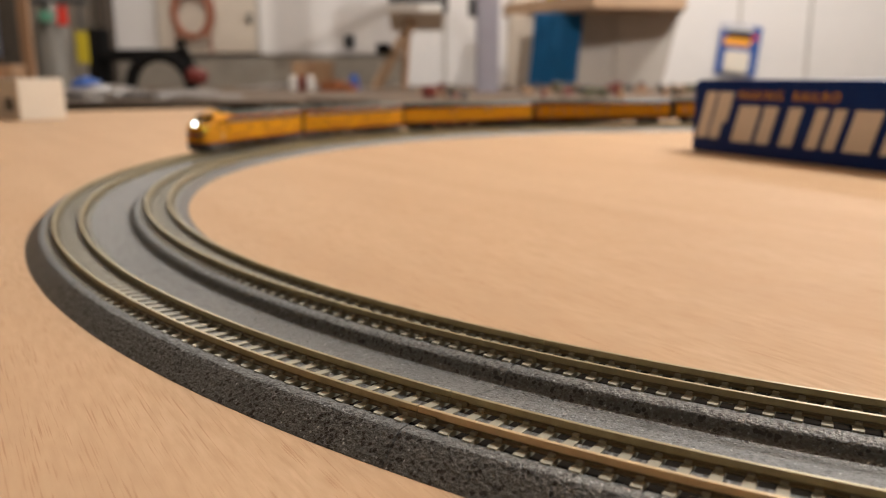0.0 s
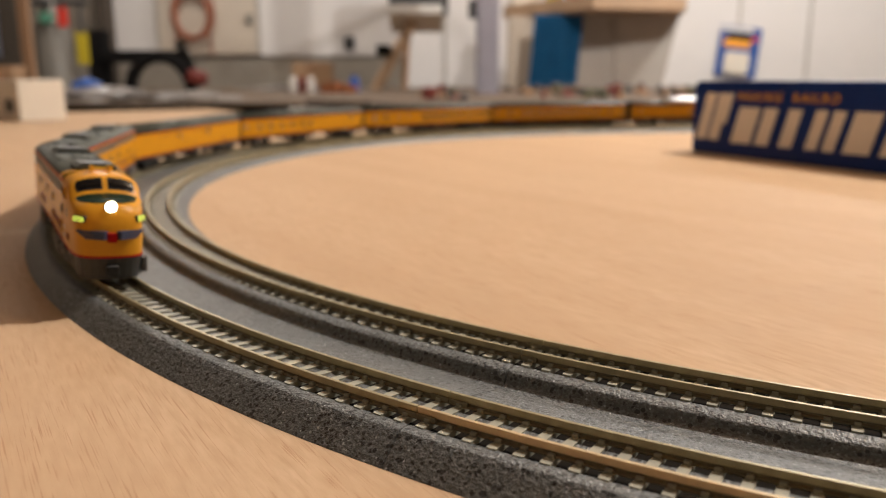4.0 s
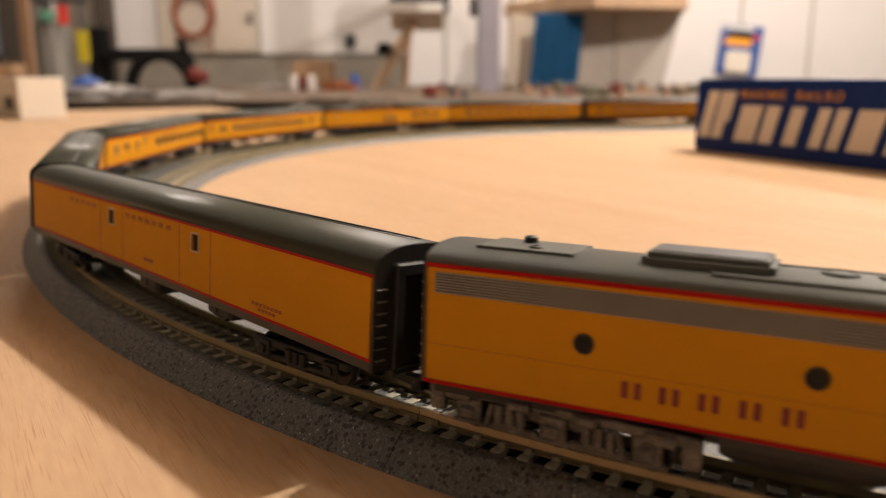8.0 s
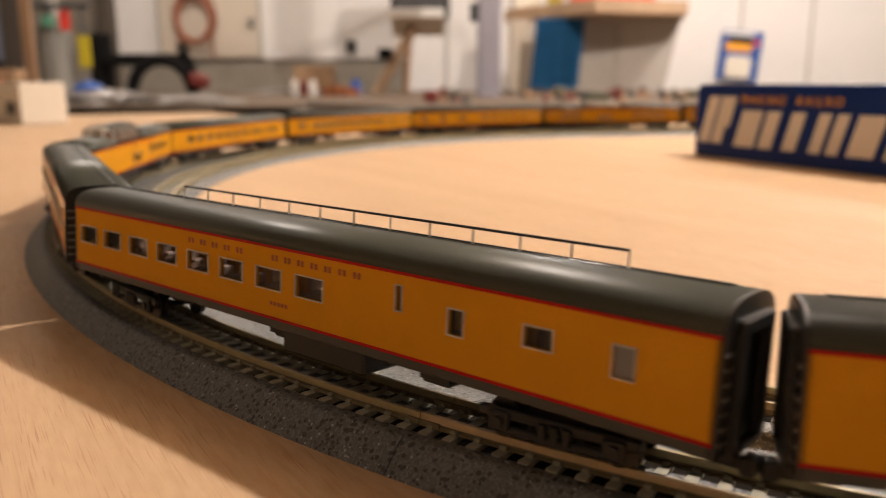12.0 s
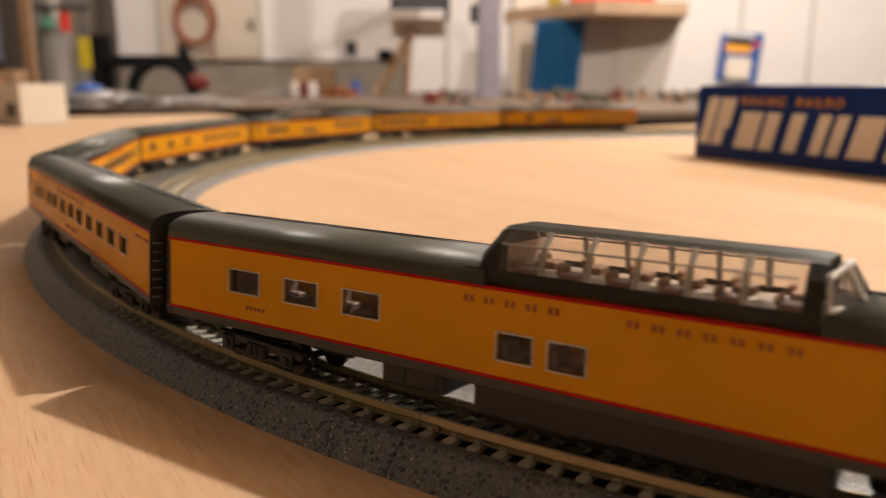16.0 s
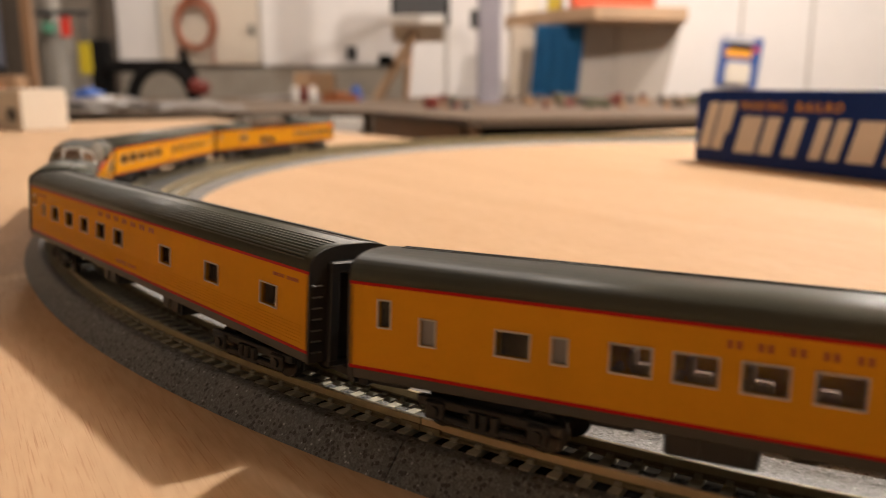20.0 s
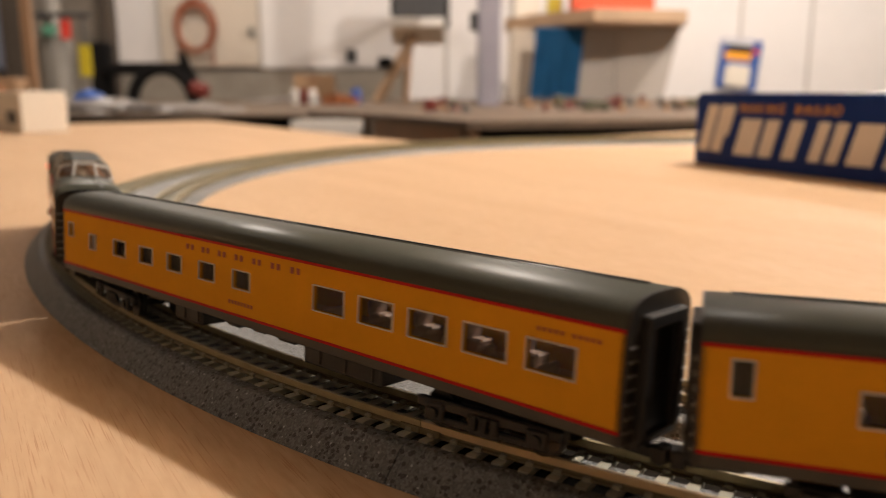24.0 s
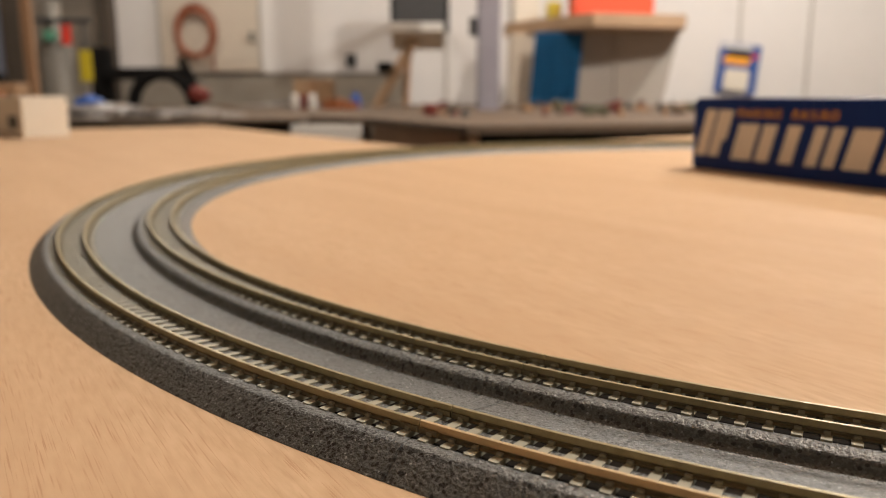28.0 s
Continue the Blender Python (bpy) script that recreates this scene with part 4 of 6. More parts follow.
            block(bm, (x - 1.4) * MM, (x + 1.4) * MM, (y - 2.0) * MM, (y + 2.0) * MM, (z0 + 1.3) * MM, (z0 + 2.4) * MM, 0.2 * MM)
            block(bm, (x - 1.7) * MM, (x - 1.0) * MM, (y - 2.0) * MM, (y + 2.0) * MM, (z0 + 2.1) * MM, (z0 + 3.5) * MM, 0.3 * MM)
            part("seat", bm, SEAT, car, "brown dome seat")


def roof_vents(car, xs):
    for x in xs:
        part("roof_vent", slab((x - 2.2) * MM, (x + 2.2) * MM, -4.6 * MM, -3.2 * MM, 24.2 * MM, 25.05 * MM, 0.15 * MM), ROOF, car)


Z_T = 19.45
UP = lambda u0, u1, p0, p1: [(u0, u1, Z_T, 1.05, 5, ()), (p0, p1, Z_T, 1.05, 7, ())]
row = lambda xs, z, w, h, k: [(x, z, w, h, k) for x in xs]

SPECS = [
    # baggage car
    ({"windows": [(-20.2, 18.1, 2.7, 3.4, "d"), (21.4, 18.1, 2.7, 3.4, "d")], "doors": (-27.1, 14.4, -14.0, 27.5),
      "text": UP(-47, -28, -12, 12.1) + [(-2.5, 2.5, 11.0, 0.7, 5, ()), (43, 53, 10.6, 0.6, 8, ()), (45, 51, 9.7, 0.6, 5, ())], "under": [(-33, -28, 5.3, 6.6), (-9.5, 0.5, 3.2, 6.8), (22.5, 32, 4.2, 6.6), (25, 29, 3.4, 6.2)]},
     "orange-yellow windowless baggage car with two door windows"),
    # baggage-dormitory car
    ({"windows": row((-3.1, 7.2, 19.9, 32.5, 45.1, 57.5), 15.9, 2.7, 3.6, "d") + [(72.6, 16.4, 2.2, 2.7, "g"), (-62.6, 18.9, 1.5, 2.3, "g"), (-59.4, 18.9, 1.5, 2.3, "g")],
      "doors": (-65.7, -50.0), "text": UP(-26.3, -6.1, 2.3, 26.1) + [(-1.5, 3, 11.2, 0.7, 5, ())], "under": [(-10, -2, 4.0, 6.6), (0.5, 16, 2.6, 7.4), (21.5, 27.5, 4.7, 6.4), (23.5, 25.5, 4.0, 6.0)]},
     "orange-yellow baggage dormitory car with six small windows"),
    # diner with roof railing
    ({"windows": row((-70.3, -59.7, -48.7, -37.7, -26.6, -15.7, -4.6, 6.3), 15.5, 6.9, 3.7, "w") + [(27.0, 17.4, 1.2, 3.9, "d"), (38.3, 15.7, 2.8, 3.8, "d"), (52.4, 16.3, 4.5, 2.9, "d"), (65.0, 15.8, 2.9, 4.1, "g")],
      "text": UP(-29.8, -10.3, -3.8, 20.4) + [(-4, 1, 11.2, 0.7, 5, ())], "under": [(-6, -3.5, 4.3, 6.2), (-2, 18.5, 2.6, 7.4), (21, 23, 5.0, 6.2), (30.5, 36, 4.6, 6.6)], "rail": (-48.6, 59.2)},
     "orange-yellow lounge car with a railing along its grey roof"),
    # coach
    ({"windows": [(-71.9, 15.5, 2.2, 3.5, "g"), (-58.1, 15.6, 5.2, 3.6, "d")] + row([-43.8 + 7.87 * i for i in range(12)], 15.65, 5.2, 3.6, "w") + [(57.0, 15.6, 5.2, 3.6, "d"), (70.5, 17.0, 2.2, 4.0, "d")],
      "text": UP(-25.2, -7.2, 0.9, 25) + [(-6, -1, 11.2, 0.7, 5, ())], "under": [(-29.5, -19.3, 3.2, 7.0), (-17, -15, 4.7, 6.0), (-8.6, 3.5, 5.1, 6.6), (5, 12, 4.2, 6.8), (24, 31, 3.6, 6.8)]},
     "orange-yellow day coach with a row of wide windows"),
    # dome coach
    ({"windows": row((-56.5, -43.1, -30.2), 15.45, 7.4, 4.0, "w") + row((-2.6, 5.4), 13.2, 5.6, 4.0, "w") + [(65.8, 17.3, 1.3, 4.0, "d")],
      "text": UP(-11.1, 5.7, 13.5, 36.1) + [(-56, -51, 11, 0.7, 5, ()), (50, 54, 11, 0.7, 5, ())], "under": [(-27, -15, 3.0, 7.0), (-9.5, 39, 2.0, 7.6)], "dome": (-7.5, 35.0)},
     "orange-yellow dome car with a glazed observation dome"),
    # sleeper
    ({"windows": [(-72.5, 17.1, 2.3, 3.6, "d")] + row((-57.6, -47.8, -35.1, -25.2, -12.7, -1.0, 10.4, 22.1, 33.5, 45.3, 56.3), 15.5, 6.0, 3.7, "d"),
      "text": [(-19.4, 17.5, Z_T, 1.1, 7, ()), (66.3, 76, 19.3, 0.7, 11, (5,)), (-8.7, 5.8, 10.6, 0.75, 14, (6,))], "under": [(-26.5, -15, 3.2, 7.0), (-8, -5, 5.2, 6.2), (0, 3, 5.0, 6.4), (7, 12, 5.3, 6.2), (16.5, 37, 3.4, 7.2)]},
     "orange-yellow sleeping car with eleven even windows"),
    # coach
    ({"windows": [(-70.8, 17.1, 2.0, 4.0, "d"), (-63.6, 15.2, 2.4, 3.8, "g"), (-50.6, 15.3, 4.9, 3.5, "d"), (-43.9, 15.4, 2.1, 3.5, "g")] + row([-34.5 + 8.03 * i for i in range(11)], 15.6, 5.2, 3.7, "w") + [(62.0, 15.7, 5.2, 4.0, "d")],
      "text": UP(-23.0, -5.5, 3.1, 26.7) + [(-3, 3, 11, 0.7, 5, ())], "under": [(-30, -18.5, 3.4, 7.0), (-15, -12, 5.2, 6.2), (2, 16, 5.4, 6.6), (22, 33, 3.2, 7.0)]},
     "orange-yellow day coach with eleven close windows"),
    # fluted sleeper
    ({"windows": [(-72.8, 17.6, 2.2, 2.8, "g"), (-63.5, 15.6, 1.6, 3.0, "g")] + row((-53.1, -41.0, -28.9, -17.0, -5.1, 21.7, 43.2, 64.5), 15.65, 5.4, 3.6, "d"),
      "text": [(-18.1, 18.4, 19.9, 1.1, 7, ()), (-6.3, 6.0, 10.2, 0.75, 13, (7,)), (-70, -61, 19.6, 0.6, 11, (5,)), (66, 74, 19.6, 0.6, 11, (5,))], "under": [(-29, -24, 5.0, 6.4), (-20, -10.5, 3.2, 7.0), (-7, 3, 5.3, 6.4), (16.5, 25.5, 3.2, 7.0), (30, 37, 5.3, 6.2)], "ridges": True, "ridged_roof": True},
     "orange-yellow sleeping car with fluted lower side and ribbed roof"),
    # dome lounge
    ({"windows": [(-72.2, 17.7, 2.3, 4.3, "d")] + row((-57.3, -49.4, -41.6, -33.9, -26.0), 15.7, 5.4, 3.8, "w") + row((6.0, 14.0), 13.2, 5.6, 4.0, "w") + row((40, 48, 56), 15.6, 5.6, 3.8, "w") + [(70, 17.5, 1.6, 4, "d")],
      "text": UP(-11, 5.7, 13.5, 36) + [(-57, -52, 11, 0.7, 5, ())], "under": [(-38, -33, 5.0, 6.4), (-28.5, -20.5, 3.2, 7.0), (-18.5, 39, 2.0, 7.6)], "dome": (-9.5, 33.0)},
     "orange-yellow dome lounge car with a glazed observation dome"),
    # sleeper lounge
    ({"windows": [(-72.4, 17.0, 2.2, 3.1, "d"), (-61.2, 15.2, 3.0, 3.3, "g")] + row((-48.4, -36.7, -25.3, -13.5, -2.0), 15.3, 5.3, 3.4, "d") + row((22.6, 33.8, 44.7, 55.5, 66.4), 15.7, 7.6, 4.2, "w"),
      "text": [(-20.8, 18, Z_T, 1.1, 7, ()), (64, 74, 19.4, 0.6, 11, (5,)), (-6, 2, 10.8, 0.7, 8, ())], "under": [(-28, -18, 3.2, 7.0), (-10, -6, 5.0, 6.4), (-2, 2, 5.3, 6.2), (6, 11, 5.2, 6.4), (14.5, 34, 3.2, 7.2)]},
     "orange-yellow lounge sleeping car with two groups of windows"),
    # dome observation
    ({"windows": row((-68.0, -58.0, -47.8, -37.0, -26.4), 15.3, 6.3, 3.6, "w") + [(-17.7, 15.4, 3.2, 3.5, "w"), (13.9, 12.7, 7.0, 4.2, "d"), (23.3, 12.6, 7.0, 4.4, "w"), (47.2, 15.5, 7.2, 4.6, "d"), (72.1, 17.7, 1.8, 4.2, "d")],
      "text": UP(-10.4, 6.1, 14.3, 37.3) + [(-54, -48, 10.6, 0.7, 6, ()), (51, 56, 11, 0.7, 5, ())], "under": [(-26, -14.5, 3.4, 7.0), (-14, 39, 2.0, 7.6)], "dome": (-7.0, 36.0), "tail": True},
     "orange-yellow dome car with a lit red tail light"),
]


def extras(car, spec):
    if "dome" in spec:
        dome(car, *spec["dome"])
        roof_vents(car, (60,))
    else:
        roof_vents(car, (-58, -20, 31, 63))
    if "rail" in spec:
        x0, x1 = spec["rail"]
        for y in (2.3,):
            bm = bmesh.new()
            block(bm, x0 * MM, x1 * MM, (y - 0.22) * MM, (y + 0.22) * MM, 28.0 * MM, 28.4 * MM)
            part("roof_rail", bm, UNDER, car, "thin dark roof railing")
        n = 13
        for i in range(n):
            x = x0 + (x1 - x0) * i / (n - 1)
            for y in (2.3,):
                bm = bmesh.new()
                rod(bm, (x * MM, y * MM, 24.9 * MM), (x * MM, y * MM, 28.1 * MM), 0.18 * MM, 6)
                part("rail_post", bm, SILVER, car)
    if spec.get("ridged_roof"):
        bm = bmesh.new()
        for i in range(9):
            a = radians(18 + 7.5 * i)
            for s in (-1, 1):
                y = s * (HALF * math.cos(a) ** 0.74)
                z = Z_EAVE + (Z_TOP - Z_EAVE) * math.sin(a) ** 0.74
                block(bm, -LC / 2 + 2 * MM, LC / 2 - 2 * MM, y - 0.14 * MM, y + 0.14 * MM, z - 0.1 * MM, z + 0.13 * MM)
        part("roof_ribs", bm, ROOF, car)
    if spec.get("tail"):
        for s in (-1, 1):
            bm = bmesh.new()
            rod(bm, (-69.0 * MM, s * (HALF - 0.1 * MM), 19.3 * MM), (-69.0 * MM, s * (HALF + 0.35 * MM), 19.3 * MM), 0.62 * MM, 12)
            bm.transform(Matrix.Translation((-69 * MM, 0, 0)) @ Matrix.Diagonal((1.9, 1, 1, 1)) @ Matrix.Translation((69 * MM, 0, 0)))
            part("tail_light", bm, TAIL_RED, car, "glowing red oval tail light")
        bm = slab(-LC / 2 + TAIL_CUT - 1.0 * MM, -LC / 2 + TAIL_CUT - 0.3 * MM, -2.6 * MM, 2.6 * MM, 7 * MM, 19 * MM, 0.2 * MM)
        part("end_door", bm, UNDER, car)
        bm = slab(-LC / 2 + TAIL_CUT - 1.2 * MM, -LC / 2 + TAIL_CUT - 0.3 * MM, -6.5 * MM, 6.5 * MM, 13.5 * MM, 17.0 * MM, 0.2 * MM)
        part("end_window", bm, PANE, car)


COACHES = []
for spec, label in SPECS:
    car = coach(spec, label)
    extras(car, spec)
    COACHES.append(car)


# ---------------------------------------------------------------- locomotives
L_RED0, L_SIDE0, L_SIDE1, L_EAVE, L_TOP = [v * MM for v in (7.2, 7.75, 23.85, 24.5, 27.0)]
LHALF = 8.8 * MM


def loco_common(car, x_rear, x_front, grille):
    def sides(s):
        a, b = sorted((s * (LHALF - 0.9 * MM), s * LHALF))
        part("side", slab(x_rear, x_front, a, b, L_SIDE0, L_SIDE1, 0.05 * MM), YELLOW, car, "glossy orange-yellow locomotive side")
        a, b = sorted((s * (LHALF - 0.9 * MM), s * (LHALF + 0.07 * MM)))
        part("red_line", slab(x_rear, x_front, a, b, L_RED0, L_SIDE0), RED, car)
        part("red_line", slab(x_rear, x_front - 0.0, a, b, L_SIDE1, L_EAVE), RED, car)
        g0, g1 = grille
        a, b = sorted((s * LHALF, s * (LHALF + 0.05 * MM)))
        gr = part("side_grille", slab(g0, g1, a, b, 20.3 * MM, 23.3 * MM), GRILLE_DARK, car, "ribbed steel side grille")
        bm = bmesh.new()
        for i in range(8):
            z = (20.38 + 0.39 * i) * MM
            block(bm, g0, g1, *sorted((s * LHALF, s * (LHALF + 0.2 * MM))), z, z + 0.15 * MM)
        part("grille_slats", bm, GRILLE, gr)
        seam = slab(x_rear, x_front, *sorted((s * LHALF, s * (LHALF + 0.03 * MM))), 13.0 * MM, 13.05 * MM)
        part("panel_seam", seam, DARK_RED, car)

    mirror_y(sides)
    bm = bmesh.new()
    prism(bm, roof_outline(LHALF, L_EAVE, L_TOP, 8, 2.2), x_rear, x_front)
    r = part("roof", bm, LOCO_ROOF, car, "matt grey locomotive roof")
    for p in r.data.polygons:
        p.use_smooth = len(p.vertices) == 4
    part("underframe", slab(x_rear + 1 * MM, x_front - 1 * MM, -7.2 * MM, 7.2 * MM, 5.6 * MM, 7.4 * MM), UNDER, car)
    for x0, x1 in ((-21.5, -2.8), (1.5, 19.5)):
        tank = bmesh.new()
        out = [(7.7 * math.cos(radians(a)) * MM, (5.6 + 3.9 * math.sin(radians(a))) * MM) for a in range(-180, 1, 15)]
        prism(tank, out + [(7.7 * MM, 7.1 * MM), (-7.7 * MM, 7.1 * MM)], x0 * MM, x1 * MM)
        for v in tank.verts:
            if v.co.z < 4 * MM:
                v.co.x += (1.6 if v.co.x < (x0 + x1) / 2 * MM else -1.6) * MM
        part("fuel_tank", tank, TANK_GREY, car, "grey rounded fuel tank under the frame")
    bm = bmesh.new()
    for s in (-1, 1):
        rod(bm, (-1.2 * MM, s * 6.9 * MM, 3.0 * MM), (-1.2 * MM, s * 6.9 * MM, 6.6 * MM), 0.6 * MM, 8)
        rod(bm, (0.4 * MM, s * 6.9 * MM, 4.6 * MM), (0.4 * MM, s * 6.9 * MM, 6.6 * MM), 0.5 * MM, 8)
    part("filler_pipe", bm, TRUCK_BLACK, car)


def portholes(car, xs):
    for s in (-1, 1):
        for x in xs:
            bm = bmesh.new()
            ring(bm, 1.22 * MM, 0.2 * MM, Matrix.Translation((x * MM, s * (LHALF + 0.03 * MM), 16.1 * MM)) @ Matrix.Rotation(radians(90), 4, "X"), 20, 6)
            w = part("porthole", bm, UNDER, car, "round dark porthole")
            bm = bmesh.new()
            rod(bm, (x * MM, s * (LHALF - 0.2 * MM), 16.1 * MM), (x * MM, s * (LHALF + 0.08 * MM), 16.1 * MM), 1.33 * MM, 18)
            part("pane", bm, PANE, w)


def roof_gear(car, boxes, fans, stacks):
    for x0, x1 in boxes:
        bm = slab(x0 * MM, x1 * MM, -5.2 * MM, 5.2 * MM, 25.9 * MM, 28.3 * MM, 0.7 * MM, segments=2)
        h = part("fan_housing", bm, LOCO_ROOF, car, "raised grey roof housing")
        part("housing_grille", slab((x0 + 1.2) * MM, (x1 - 1.2) * MM, -3.8 * MM, 3.8 * MM, 28.2 * MM, 28.45 * MM, 0.08 * MM), GRILLE_DARK, h)
    for x, r in fans:
        bm = bmesh.new()
        lathe(bm, [(r * MM, 26.3 * MM), (r * MM, 27.25 * MM), ((r - 0.35) * MM, 27.4 * MM), ((r - 0.5) * MM, 27.15 * MM), (0.3 * MM, 27.45 * MM)], 20, Matrix.Translation((x * MM, 0, 0)))
        part("roof_fan", bm, LOCO_ROOF, car, "round roof fan")
    for x, y, h in stacks:
        bm = bmesh.new()
        lathe(bm, [(1.0 * MM, 25.9 * MM), (1.0 * MM, (26.9 + h) * MM), (0.7 * MM, (27.1 + h) * MM), (0.3 * MM, (26.7 + h) * MM)], 12, Matrix.Translation((x * MM, y * MM, 0)))
        part("exhaust_pipe", bm, UNDER, car)
    for x0, x1 in ((-56, -42), (46, 58)):
        if car.name.startswith("diesel") and x0 > 0:
            continue
        part("roof_hatch", slab(x0 * MM, x1 * MM, -5 * MM, 5 * MM, 26.3 * MM, 27.02 * MM, 0.1 * MM), LOCO_ROOF, car)
    for s in (-1, 1):
        bm = bmesh.new()
        rod(bm, (-24 * MM, s * 6.4 * MM, 26.45 * MM), (4 * MM, s * 6.4 * MM, 26.45 * MM), 0.3 * MM, 6)
        rod(bm, (4 * MM, s * 6.4 * MM, 26.45 * MM), (6 * MM, s * 5.6 * MM, 26.65 * MM), 0.3 * MM, 6)
        part("roof_pipe", bm, LOCO_ROOF, car)


def loco_end(car, x, front):
    s = 1 if front else -1
    bm = bmesh.new()
    out = roof_outline(LHALF, L_EAVE, L_TOP - 0.05 * MM, 8, 2.2) + [(-LHALF, L_RED0), (LHALF, L_RED0)]
    prism(bm, out, *sorted((x - s * 0.5 * MM, x + s * 0.4 * MM)))
    part("end_wall", bm, UNDER, car, "dark grey locomotive end")
    end_gear(car, abs(x), front, 27.0 * MM, True)
    for y in (-7.6, 7.6):
        for i in range(8):
            z = (9.0 + 1.8 * i) * MM
            bm = bmesh.new()
            rod(bm, (x + s * 0.6 * MM, (y - 0.9) * MM, z), (x + s * 0.6 * MM, (y + 0.9) * MM, z), 0.16 * MM, 6)
            part("ladder_rung", bm, GRILLE, car)


def company_name(car, u0, u1, p0, p1, z=11.0):
    for s in (-1, 1):
        letters(car, s, -s * u0 * MM, -s * u1 * MM, (z - 1.1) * MM, (z + 1.1) * MM, 5, DARK_RED, y=LHALF, bar=0.52, split=True)
        letters(car, s, -s * p0 * MM, -s * p1 * MM, (z - 1.1) * MM, (z + 1.1) * MM, 7, DARK_RED, y=LHALF, bar=0.52, split=True)


def booster():
    car = empty("booster_locomotive")
    tagged(car, "orange-yellow cabless booster locomotive with grey roof and silver trucks", "model train engine", "vehicles of the passenger train")
    h = LB / 2
    loco_common(car, -h, h, (-h + 1.5 * MM, h - 2.5 * MM))
    portholes(car, (-38.7, -11.4, 10.0, 36.5))
    company_name(car, -33.5, -10.0, 5.0, 37.0)
    for s in (-1, 1):
        letters(car, s, -s * 48.5 * MM, -s * 57.5 * MM, 10.2 * MM, 12.0 * MM, 4, DARK_RED, y=LHALF, bar=0.7, name="number", split=True)
    roof_gear(car, ((-33, -17), (23, 40)), ((-10, 2.2), (-4, 2.0), (4, 3.2), (12.5, 2.3), (18.5, 2.3)), ((-50.5, 2.5, 0.9), (-48.0, -2.5, 0.3), (9, 3.5, 0.4)))
    loco_end(car, h, True)
    loco_end(car, -h, False)
    ang = math.asin(BOG_L / 2 / R_OUT)
    loco_truck(car, BOG_L / 2, ang)
    loco_truck(car, -BOG_L / 2, -ang)
    return car


def nose_ring(x, w, zb, zk, zt, n=8, power=2.3):
    pts = [(x, w, zb), (x, w, (zb + zk) / 2), (x, w, zk)]
    for i in range(1, 2 * n):
        a = math.pi * i / (2 * n)
        c, s = math.cos(a), math.sin(a)
        pts.append((x, w * math.copysign(abs(c) ** (2 / power), c), zk + (zt - zk) * abs(s) ** (2 / power)))
    return pts + [(x, -w, zk), (x, -w, (zb + zk) / 2), (x, -w, zb)]


